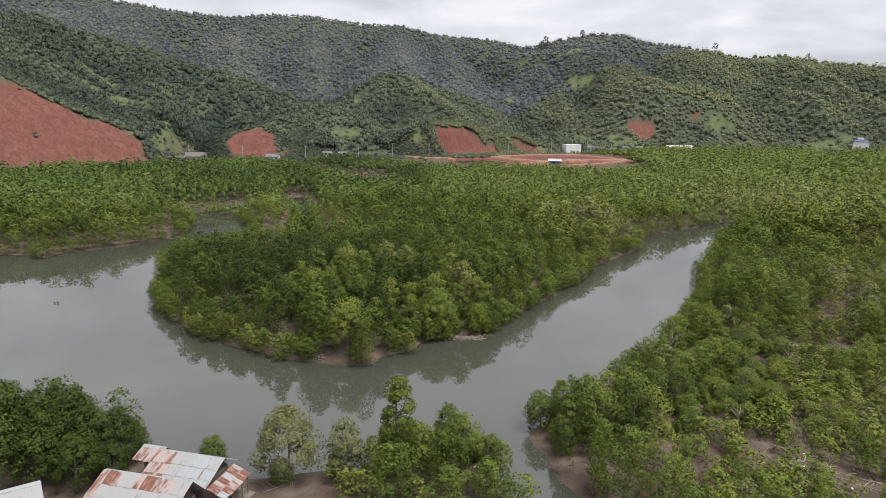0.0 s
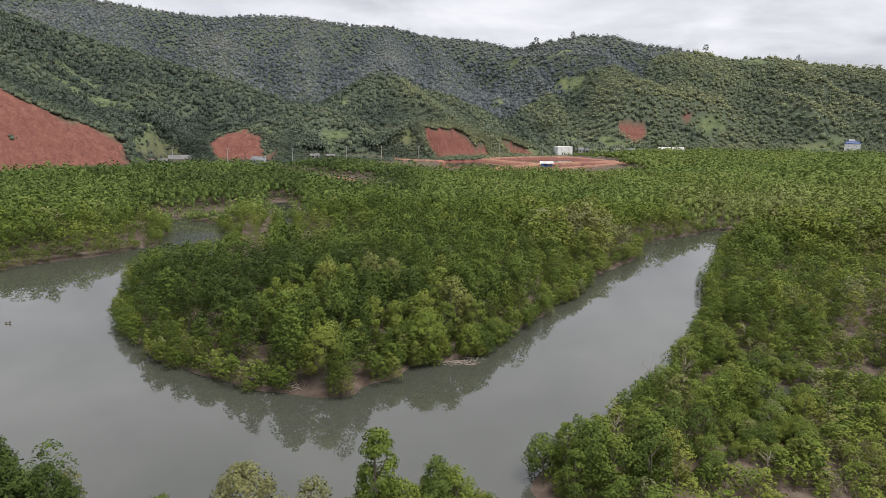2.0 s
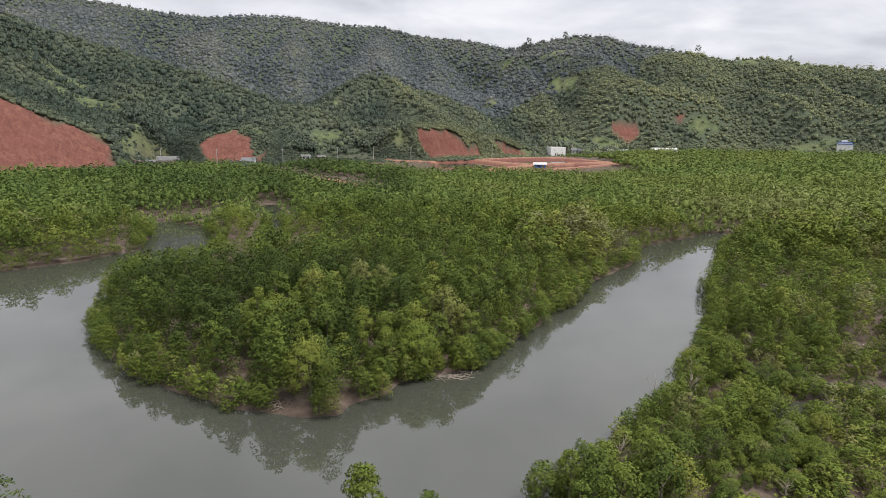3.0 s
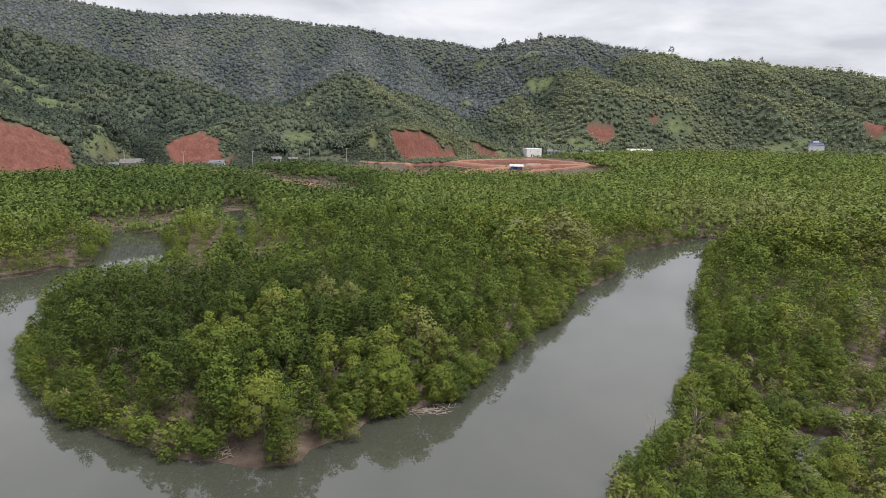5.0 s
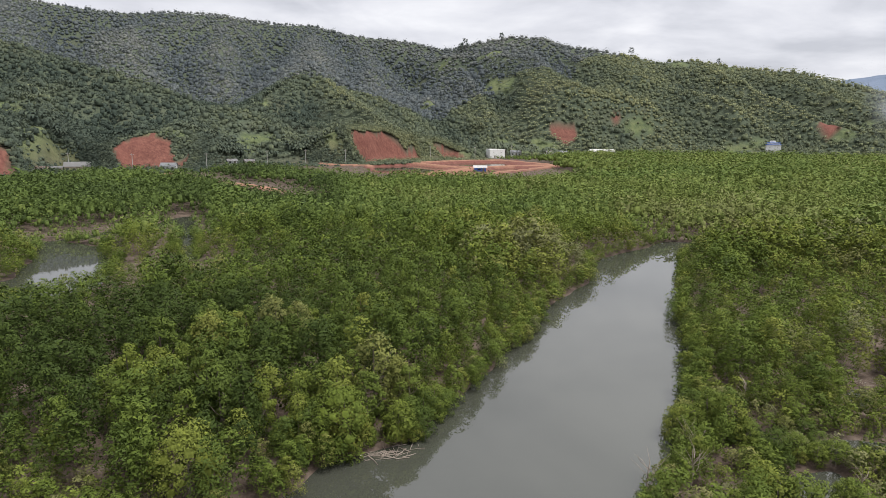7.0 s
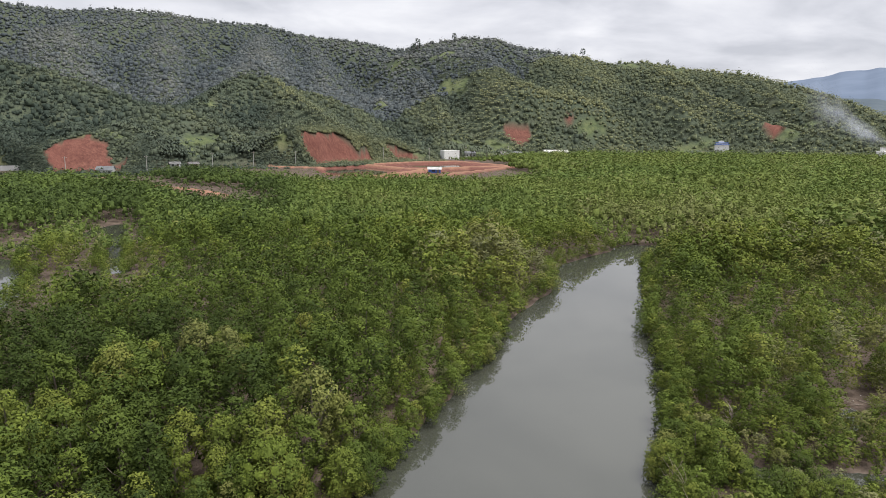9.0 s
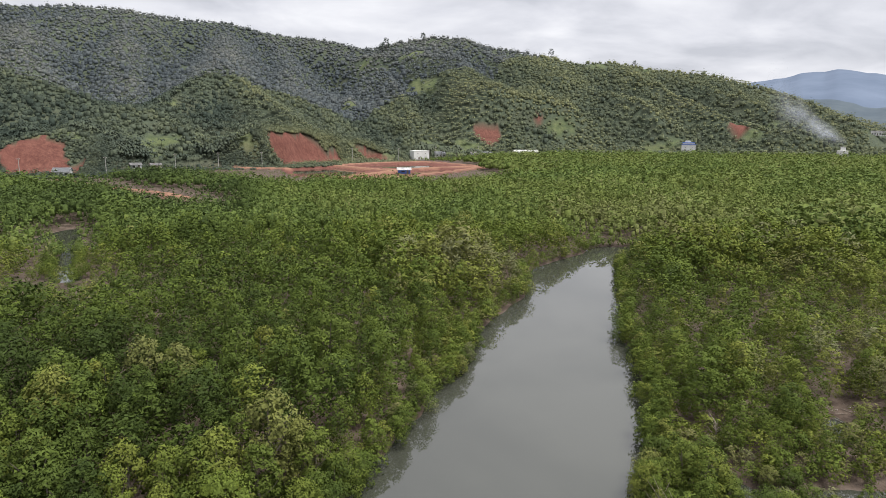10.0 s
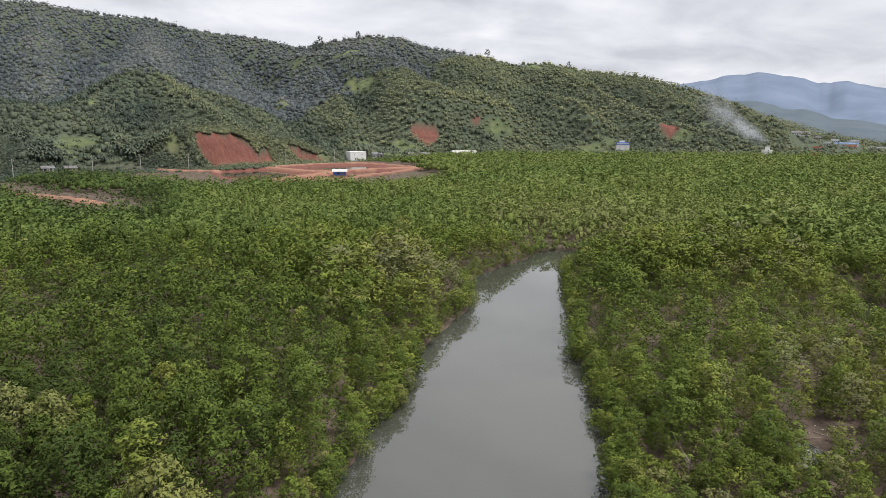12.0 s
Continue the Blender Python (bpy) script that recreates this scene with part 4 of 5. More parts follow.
# ---- building materials ----
def sheet_metal(t, b, pale, dark, rust):
    n, fine = noise_node(t, 2.2, 6, 0.65, "Object", (1, 0.3, 1)), noise_node(t, 9, 5, 0.6, "Object", (1, 0.35, 1))
    each = t.nodes.new("ShaderNodeObjectInfo").outputs["Random"]
    for out in (n, fine):
        out.node.noise_dimensions = "4D"
        t.links.new(math_node(t, "MULTIPLY", each, 37.0), out.node.inputs["W"])
    base = mix_node(t, fine, dark, pale)
    spots = ramp_node(t, math_node(t, "ADD", n, math_node(t, "MULTIPLY", math_node(t, "SUBTRACT", each, 0.5), 0.22)),
                      [(0.56 - rust, (0, 0, 0)), (0.66 - rust, (1, 1, 1))])
    brown = ramp_node(t, fine, [(0.3, (0.10, 0.046, 0.036)), (0.55, (0.185, 0.088, 0.066)), (0.75, (0.31, 0.20, 0.165))])
    t.links.new(mix_node(t, spots, base, brown), b.inputs["Base Color"])
    bump_node(t, b, fine, 0.2, 0.01)


m_zinc = material("weathered_zinc_sheet", lambda t, b: sheet_metal(t, b, (0.34, 0.353, 0.372), (0.25, 0.263, 0.283), -0.07), 0.5)
m_white_zinc = material("new_zinc_sheet", lambda t, b: sheet_metal(t, b, (0.33, 0.324, 0.324), (0.25, 0.25, 0.258), -0.07), 0.5)
m_rust = material("rusted_zinc_sheet", lambda t, b: sheet_metal(t, b, (0.40, 0.35, 0.335), (0.26, 0.20, 0.185), 0.13), 0.75)


def plain_wall(color, dirt):
    def build(t, b):
        n, s = noise_node(t, 0.5, 6, 0.65), noise_node(t, 1.4, 5, 0.6, "Object", (1, 1, 0.15))
        c = mix_node(t, ramp_node(t, n, [(0.4, (0, 0, 0)), (0.75, (0.6, 0.6, 0.6))]), color, dirt)
        t.links.new(mix_node(t, ramp_node(t, s, [(0.45, (0, 0, 0)), (0.7, (0.5, 0.5, 0.5))]), c, dirt), b.inputs["Base Color"])
    return build


m_white_wall = material("white_painted_concrete", plain_wall((0.80, 0.80, 0.79), (0.66, 0.65, 0.62)), 0.85)
m_cream_wall = material("cream_plaster", plain_wall((0.55, 0.48, 0.38), (0.36, 0.30, 0.24)), 0.85)
m_brick_wall = material("bare_red_brick", plain_wall((0.33, 0.14, 0.085), (0.22, 0.11, 0.07)), 0.9)
m_blue = material("blue_painted_metal", plain_wall((0.05, 0.12, 0.42), (0.10, 0.16, 0.32)), 0.5)
# blue roof colour paled to paint in the haze over the far village
m_hazed_blue = material("hazed_blue_sheet_roof", plain_wall((0.22, 0.33, 0.52), (0.30, 0.36, 0.46)), 0.5)
m_timber = material("grey_weathered_timber", plain_wall((0.20, 0.165, 0.135), (0.10, 0.08, 0.065)), 0.9)
m_dark = material("dark_opening", plain_wall((0.03, 0.03, 0.03), (0.05, 0.045, 0.04)), 0.6)
m_pole = material("grey_concrete_pole", plain_wall((0.42, 0.41, 0.39), (0.28, 0.27, 0.25)), 0.85)
m_red_roof = material("faded_red_roof_tile", plain_wall((0.30, 0.12, 0.085), (0.20, 0.10, 0.08)), 0.85)


def box(x0, y0, z0, x1, y1, z1, bevel=0.0):
    bm = bmesh.new()
    bmesh.ops.create_cube(bm, size=1)
    for v in bm.verts:
        v.co = Vector((x0 + (v.co.x + 0.5) * (x1 - x0), y0 + (v.co.y + 0.5) * (y1 - y0), z0 + (v.co.z + 0.5) * (z1 - z0)))
    if bevel:
        bmesh.ops.bevel(bm, geom=bm.edges[:], offset=bevel, segments=1, affect="EDGES")
    return bm


def sheet_mesh(name, wide, long, mat, waves=5, deep=0.022):
    """One corrugated sheet, lying with its length along y from 0 to -long, its ridges up."""
    n = waves * 2
    x = np.linspace(-wide / 2, wide / 2, n + 1)
    z = np.where(np.arange(n + 1) % 2 == 0, 0.0, deep)
    v = np.concatenate([np.stack([x, 0 * x, z], 1), np.stack([x, 0 * x - long, z], 1)])
    v = np.concatenate([v, v - np.array([0, 0, 0.006])])
    i = np.arange(n)
    k = n + 1
    top = np.stack([i, i + k, i + k + 1, i + 1], 1)
    low = top[:, ::-1] + 2 * k
    return array_mesh(name, v, np.concatenate([top, low]), [mat])


SHEETS = {}


def roof_slope(parent, a, b, drop, rnd, choice, rows=1):
    """Sheets side by side from corner a to corner b of the upper edge, running down by the vector drop, in one or two rows."""
    a, b, drop = Vector(a), Vector(b), Vector(drop)
    along = b - a
    count = max(1, round(along.length / 0.5))
    wide, long = along.length / count, drop.length / rows
    u, v = along.normalized(), -drop.normalized()
    w = u.cross(v)
    if w.z < 0:
        u, w = -u, -w
    turn = Matrix((u, v, w)).transposed().to_4x4()
    for r in range(rows):
        for k in range(count):
            mat = choice(k / count, r, rnd)
            key = (mat.name, round(wide, 2), round(long, 2))
            if key not in SHEETS:
                SHEETS[key] = sheet_mesh("roof_sheet", wide * 1.06, long + 0.14, mat)
            ob = new("roof_sheet", SHEETS[key])
            ob.parent = parent
            at = a + along * ((k + 0.5) / count) + drop * (r / rows) + w * (0.012 * (k % 2) + 0.02 * (rows - r) + rnd.uniform(0, 0.012)) - v * rnd.uniform(0, 0.07)
            ob.matrix_local = Matrix.Translation(at) @ turn @ Matrix.Rotation(rnd.uniform(-0.02, 0.02), 4, "Z")


def pole_bm(x, y, z0, z1, r):
    bm = bmesh.new()
    tapered(bm, [(x, y, z0), (x + r * 0.5, y, z1)], [r, r * 0.85], 6)
    return bm


def shack(name, x, y, turn, half, deep, ridge, top, eave, label, choice, seed, rows=1):
    """A plank hut on stilts under corrugated sheets: ridge along x, at y = ridge."""
    rnd = random.Random(seed)
    t = thing(name, pose(x, y, 0, 0, 0, turn), label, "hut", "stilt huts on the near bank")
    floor, ins = 1.15, 0.25
    part("deck", box(-half + 0.1, -deep + 0.1, floor - 0.14, half - 0.1, deep - 0.1, floor), m_timber, t, "grey plank deck")
    for sx in (-1, 1):
        wall = part("side_wall", box(sx * (half - ins) - 0.03, -deep + ins, floor, sx * (half - ins) + 0.03, deep - ins, eave - 0.02), m_timber, t)
        gable = bmesh.new()
        gx = sx * (half - ins)
        f = [gable.verts.new(p) for p in ((gx, -deep + ins, eave - 0.02), (gx, deep - ins, eave - 0.02), (gx, ridge, top - 0.12))]
        gable.faces.new(f if sx > 0 else f[::-1])
        bmesh.ops.solidify(gable, geom=gable.faces[:], thickness=0.04)
        part("gable_boards", gable, m_timber, t)
    n = int(half * 2 / 0.3)
    for sy in (-1, 1):
        for k in range(n):
            px = -half + ins + (k + 0.5) * (2 * half - 2 * ins) / n
            if sy < 0 and k in (n // 3, n // 3 + 1, n // 3 + 2):
                continue
            part("wall_plank", box(px - 0.13, sy * (deep - ins) - 0.02, floor, px + 0.13, sy * (deep - ins) + 0.02 + rnd.uniform(0, 0.015), eave - 0.05 + rnd.uniform(-0.05, 0.03)), m_timber, t)
    for sx in np.linspace(-half + 0.3, half - 0.3, 4):
        for sy in (-deep + 0.3, 0, deep - 0.3):
            part("stilt", pole_bm(float(sx), sy, -0.9, floor - 0.12, 0.07), m_timber, t)
    roof = new("roof")
    roof.parent = t
    roof["label"] = "patched corrugated zinc roof"
    over = half + 0.2
    me = bpy.data.meshes.new("ridge_cap")
    cap = bmesh.new()
    v = [cap.verts.new(p) for p in ((-over, ridge - 0.22, top - 0.03), (-over, ridge, top + 0.06), (-over, ridge + 0.22, top - 0.03),
                                    (over, ridge - 0.22, top - 0.03), (over, ridge, top + 0.06), (over, ridge + 0.22, top - 0.03))]
    cap.faces.new((v[0], v[3], v[4], v[1]))
    cap.faces.new((v[1], v[4], v[5], v[2]))
    cap.to_mesh(me)
    cap.free()
    me.materials.append(m_zinc)
    new("ridge_cap", me).parent = roof
    roof_slope(roof, (-over, ridge, top), (over, ridge, top), (0, -deep - 0.25 - ridge, eave - top), rnd, choice, rows)
    roof_slope(roof, (-over, ridge, top), (over, ridge, top), (0, deep + 0.25 - ridge, eave - top), rnd, choice, 1)
    return t, roof, rnd


def mostly_white(k, r, rnd):
    return m_rust if k < 0.26 or rnd.random() < 0.03 else (m_white_zinc if k < 0.5 or rnd.random() < 0.2 else m_zinc)


def rusty_top(k, r, rnd):
    return m_rust if (r == 0 and rnd.random() < 0.5) or k < 0.08 or rnd.random() < 0.03 else m_white_zinc


def all_rust(k, r, rnd):
    return m_rust if rnd.random() < 0.75 else m_zinc


hut, hut_roof, hut_rnd = shack("stilt_hut", -10.7, 42.3, -21, 2.2, 1.6, 0.45, 3.9, 3.05, "stilt hut with a patched white and rusty zinc roof", mostly_white, 3, 3)
lean = new("lean_to_roof")
lean.parent = hut
lean["label"] = "rusty lean-to roof"
roof_slope(lean, (2.3, -1.6, 2.95), (2.3, 1.5, 2.95), (1.15, 0, -0.45), hut_rnd, all_rust, 2)
for py in (-1.5, -0.4, 0.7, 1.4):
    part("lean_to_post", pole_bm(3.35, py, -0.9, 2.5, 0.05), m_timber, hut)
part("walkway", box(2.15, -1.5, 1.0, 3.8, 1.6, 1.1), m_timber, hut, "plank walkway")
shack("stilt_hut", -12.6, 38.6, -20, 2.8, 1.9, 0.95, 4.35, 3.1, "larger stilt hut with a whitish zinc roof and rusty patches", rusty_top, 4, 4)
shack("stilt_hut", -20.7, 38.7, 28, 2.3, 1.7, 0.2, 4.1, 3.1, "small hut with a clean whitish zinc roof under mangroves", lambda k, r, rnd: m_white_zinc, 6)
shack("shed", -13.9, 45.6, -22, 0.72, 0.6, 0.3, 2.95, 2.55, "little timber shed with a rusted zinc roof over the water", all_rust, 8)


def level(x, y):
    return float(ground_level(np.array([x]), np.array([y]))[0][0])


# ---- buildings at the foot of the hills ----
def block_house(name, x, y, turn, w, d, h, wall, label, slab=None, turret=0.0, windows=2, base=None):
    """A tall blank-walled building with a flat roof, small slots and, on some, a raised turret."""
    z = level(x, y) if base is None else base
    t = thing(name, pose(x, y, z - 0.3, 0, 0, turn), label, "building")
    part("wall", box(-w / 2, -d / 2, 0, w / 2, d / 2, h, 0.05), wall, t)
    part("plinth", box(-w / 2 - 0.15, -d / 2 - 0.15, 0, w / 2 + 0.15, d / 2 + 0.15, 0.7), m_pole, t)
    if slab:
        for lift in (0.0, 1.5):
            g = 0.35 - lift * 0.5
            part("roof", box(-w / 2 - g, -d / 2 - g, h + lift, w / 2 + g, d / 2 + g, h + lift + 0.45, 0.05), slab, t, "blue roof slab")
        part("upper_storey", box(-w / 2 + 0.8, -d / 2 + 0.8, h + 0.45, w / 2 - 0.8, d / 2 - 0.8, h + 1.5), wall, t)
        part("tank_room", box(-w / 4, -d / 4, h + 1.95, w / 8, d / 4, h + 3.4, 0.05), wall, t)
    else:
        part("parapet", box(-w / 2 - 0.12, -d / 2 - 0.12, h, w / 2 + 0.12, d / 2 + 0.12, h + 0.35, 0.04), wall, t)
    if turret:
        part("turret", box(-w / 5, -d / 4, h + 0.35, w / 4, d / 4, h + 0.35 + turret, 0.05), wall, t)
        part("turret_cap", box(-w / 5 - 0.3, -d / 4 - 0.3, h + 0.35 + turret, w / 4 + 0.3, d / 4 + 0.3, h + 0.6 + turret), m_pole, t)
    for r in (0.72,):
        for k in range(windows):
            px = -w / 2 + (k + 0.5) * w / windows
            win = part("window", box(px - 0.25, -d / 2 - 0.04, h * r, px + 0.25, -d / 2 + 0.1, h * r + 0.3), m_dark, t, "small dark vent slot")
            part("sill", box(px - 0.45, -d / 2 - 0.12, h * r - 0.1, px + 0.45, -d / 2 + 0.05, h * r), m_pole, win)
    part("door", box(-w / 6 - 0.5, -d / 2 - 0.05, 0.3, -w / 6 + 0.5, -d / 2 + 0.1, 2.4), m_timber, t)
    return t


block_house("white_building", 168, 497, 2, 12, 9, 6.6, m_white_wall, "blank white concrete block building beside the fish ponds")
block_house("white_building", 417, 497, -36, 11, 8, 8.6, m_white_wall, "white concrete building with two blue roof slabs", m_blue, base=3.2)
block_house("white_building", 512, 424, -44, 7.5, 7, 7.0, m_white_wall, "white concrete tower house above the mangroves", turret=3.0, base=1.6)


def gable_house(name, x, y, turn, w, d, h, rise, wall, roof, label, base=None, openings=3):
    """A low house: four walls, a pitched roof with eaves, a door and windows with frames."""
    z = level(x, y) if base is None else base
    t = thing(name, pose(x, y, z - 0.2, 0, 0, turn), label, "house")
    part("wall", box(-w / 2, -d / 2, 0, w / 2, d / 2, h), wall, t)
    for sy in (-1, 1):
        bm = bmesh.new()
        e = 0.5
        v = [bm.verts.new(p) for p in ((-w / 2 - e, 0, h + rise), (w / 2 + e, 0, h + rise), (w / 2 + e, sy * (d / 2 + e), h - 0.15), (-w / 2 - e, sy * (d / 2 + e), h - 0.15))]
        bm.faces.new(v if sy < 0 else v[::-1])
        bmesh.ops.solidify(bm, geom=bm.faces[:], thickness=0.08)
        part("roof_slope", bm, roof, t)
    for sx in (-1, 1):
        bm = bmesh.new()
        v = [bm.verts.new(p) for p in ((sx * w / 2, -d / 2, h), (sx * w / 2, d / 2, h), (sx * w / 2, 0, h + rise - 0.05))]
        bm.faces.new(v if sx > 0 else v[::-1])
        part("gable", bm, wall, t)
    for k in range(openings):
        px = -w / 2 + (k + 0.5) * w / openings
        if k == openings // 2:
            part("door", box(px - 0.45, -d / 2 - 0.05, 0.2, px + 0.45, -d / 2 + 0.1, 2.2), m_timber, t)
        else:
            win = part("window", box(px - 0.6, -d / 2 - 0.04, 1.0, px + 0.6, -d / 2 + 0.1, 2.1), m_dark, t, "dark window")
            part("window_frame", box(px - 0.7, -d / 2 - 0.07, 0.9, px + 0.7, -d / 2 + 0.02, 1.0), m_pole, win)
    return t


gable_house("long_shed", 280, 541, -6, 21, 7, 3.6, 1.6, m_white_wall, m_white_wall, "long low shed with a bright white roof", openings=6)
gable_house("house", -88, 384, 8, 11, 7, 3.0, 2.0, m_cream_wall, m_white_zinc, "single-storey house with a whitish zinc roof", openings=4)
gable_house("house", -96, 378, 8, 5, 4, 2.4, 0.8, m_cream_wall, m_white_zinc, "small annexe with a whitish zinc roof", openings=2)
gable_house("house", -99, 366, 5, 6, 4, 2.2, 0.9, m_timber, m_rust, "weathered timber house with a rusty roof", openings=3)
gable_house("house", -46, 383, -10, 7, 5, 2.8, 1.6, m_white_wall, m_zinc, "small white house with a pale zinc roof below the red slope", openings=3)
gable_house("house", -17, 408, 15, 5, 4, 2.4, 1.0, m_white_wall, m_white_zinc, "tiny white-roofed house at the foot of the hill", openings=2)
gable_house("house", -8, 416, 15, 5, 4, 2.4, 1.0, m_cream_wall, m_white_zinc, "small pale house beside the hill road", openings=2)
gable_house("house", 193, 520, -12, 8, 6, 3.2, 1.4, m_white_wall, m_zinc, "white house with a grey roof among palms", openings=3)
gable_house("house", 222, 505, -14, 11, 6, 2.2, 1.2, m_timber, m_rust, "low timber shed with a dull rusty roof", openings=4)
gable_house("house", 224, 530, -10, 9, 6, 3.0, 1.4, m_white_wall, m_white_zinc, "white-roofed house on the lower slope", openings=3)
gable_house("house", 240, 536, -10, 8, 6, 3.0, 1.2, m_cream_wall, m_zinc, "pale house with a grey zinc roof on the slope", openings=3)
for hx, hy, ht, hw, wall, roof, label in (
        (633, 484, -50, 11, m_white_wall, m_white_zinc, "white house with a bright roof on the far slope"),
        (652, 488, -40, 12, m_white_wall, m_white_zinc, "white-roofed village house among trees"),
        (690, 500, -45, 9, m_cream_wall, m_white_zinc, "cream village house with a pale roof"),
        (705, 489, -45, 10, m_white_wall, m_zinc, "white village house with a grey zinc roof"),
        (706, 478, -50, 30, m_white_wall, m_hazed_blue, "long village hall with a blue roof paled by haze"),
        (728, 484, -50, 14, m_cream_wall, m_zinc, "pale house with a zinc roof beside the hall"),
        (690, 462, -55, 12, m_cream_wall, m_red_roof, "cream house with a faded red roof"),
        (636, 462, -50, 9, m_cream_wall, m_red_roof, "small cream house with a faded red roof"),
        (738, 462, -55, 18, m_cream_wall, m_zinc, "low cream building with a grey roof"),
        (662, 470, -50, 9, m_white_wall, m_zinc, "small white house at the village edge")):
    gable_house("house", hx, hy, ht, hw * 0.75, hw * 0.45, 3.0, 1.5, wall, roof, label, openings=4)


def kiln():
    z = level(510, 379)
    t = thing("brick_tower", pose(510, 379, z - 0.3, 0, 0, -40), "squat orange brick tower standing over the mangroves", "tower")
    part("base", box(-2.6, -2.6, 0, 2.6, 2.6, 2.2), m_brick_wall, t)
    part("shaft", box(-1.7, -1.7, 2.2, 1.7, 1.7, 7.2, 0.1), m_brick_wall, t)
    part("rim", box(-1.95, -1.95, 7.2, 1.95, 1.95, 7.6), m_brick_wall, t)


kiln()


def pond_hut():
    """The keeper's hut on stilts on the fish-pond bank."""
    t = thing("pond_hut", pose(108, 347, level(108, 347), 0, 0, -14), "blue-walled stilt hut with a white roof by fish ponds", "hut")
    part("platform", box(-3.4, -2.2, 1.1, 3.4, 2.2, 1.25), m_timber, t)
    for sx in (-3.1, -1, 1, 3.1):
        for sy in (-2, 2):
            part("stilt", pole_bm(sx, sy, -0.8, 1.1, 0.09), m_timber, t)
    part("wall", box(-3.0, -1.8, 1.25, 3.0, 1.8, 3.1), m_blue, t, "blue sheet wall")
    part("window", box(-1.4, -1.86, 1.9, 0.2, -1.7, 2.7), m_dark, t)
    part("door", box(1.2, -1.86, 1.25, 2.1, -1.7, 3.0), m_timber, t)
    for sy in (-1, 1):
        bm = bmesh.new()
        v = [bm.verts.new(p) for p in ((-3.6, 0, 4.2), (3.6, 0, 4.2), (3.6, sy * 2.5, 3.05), (-3.6, sy * 2.5, 3.05))]
        bm.faces.new(v if sy < 0 else v[::-1])
        bmesh.ops.solidify(bm, geom=bm.faces[:], thickness=0.06)
        part("roof_slope", bm, m_white_wall, t)
    part("side_stage", box(3.4, -1.4, 0.7, 6.5, 1.2, 0.82), m_timber, t, "low timber landing stage")


pond_hut()


def utility_poles():
    """Power poles along the road at the foot of the hills."""
    first_pole = None
    for x, y in ((-92, 384), (-62, 378), (-28, 384), (2, 412), (24, 424), (48, 428), (112, 474), (146, 478), (182, 500), (226, 520)):
        m = pose(x, y, level(x, y) - 0.3, 0, 0, 30)
        if first_pole is None:
            first_pole = thing("utility_pole", m, "grey concrete power pole with a short cross-arm", "pole", "poles along the hill road")
            bm = bmesh.new()
            tapered(bm, [(0, 0, 0), (0, 0, 9.5)], [0.2, 0.12], 8)
            part("post", bm, m_pole, first_pole)
            part("cross_arm", box(-0.9, -0.07, 8.8, 0.9, 0.07, 8.95), m_timber, first_pole)
            for k in (-0.7, 0, 0.7):
                part("insulator", box(k - 0.06, -0.06, 8.95, k + 0.06, 0.06, 9.15), m_white_wall, first_pole)
        else:
            copy_thing(first_pole, m)


utility_poles()


# ---- palms and lone trees ----
def single_palms():
    rnd, rng = random.Random(12), np.random.default_rng(12)
    v, q, n = palm_shape(rng, 13)
    stem, frond = q[:8], q[8:] - 8
    me = array_mesh("fronds", v[8:], frond, [m_hill_leaf], faces={"tint": np.full(len(frond), 0.35)}, smooth=True, normals=n[8:])
    st = array_mesh("trunk", v[:8], stem, [m_bark])
    spots = [(rnd.uniform(170, 222), rnd.uniform(488, 524)) for _ in range(26)] + [(rnd.uniform(370, 480), rnd.uniform(478, 500)) for _ in range(22)]
    spots += [(rnd.uniform(560, 720), rnd.uniform(436, 500)) for _ in range(24)]
    for x, y in spots:
        h = rnd.uniform(7, 12) if x < 300 or x > 500 else rnd.uniform(4.5, 8)
        p = thing("palm_tree", pose(x, y, level(x, y) - 0.1, 0, 0, rnd.uniform(0, 360)), "coconut palm with a slim trunk near the houses", "tree", "palms at the foot of the hills")
        for name, mesh in (("fronds", me), ("trunk", st)):
            ob = new(name, mesh)
            ob.parent = p
            ob.scale = (h, h, h)


single_palms()


def lone_tree(name, x, y, h, tint, slim, seed, label, mat, leaves=130, leaf=0.018, tufts=34, low=0.02, size=0.36, solid=0.45):
    rg, rnd = np.random.default_rng(seed), random.Random(seed)
    v, q, n = crown_shape(rg, tufts, leaves, leaf, slim=slim, low=low, size=size, solid=solid)
    t = thing(name, pose(x, y, level(x, y) - 0.05, 0, 0, rnd.uniform(0, 360)), label, "tree")
    ob = new("crown", array_mesh("crown", v, q, [mat], faces={"tint": np.full(len(q), tint)}, smooth=True, normals=n))
    ob.parent, ob.scale = t, (h, h, h)
    tr = part("trunk", trunk_mesh(rnd), m_bark, t)
    tr.scale = (h, h, h)
    return t


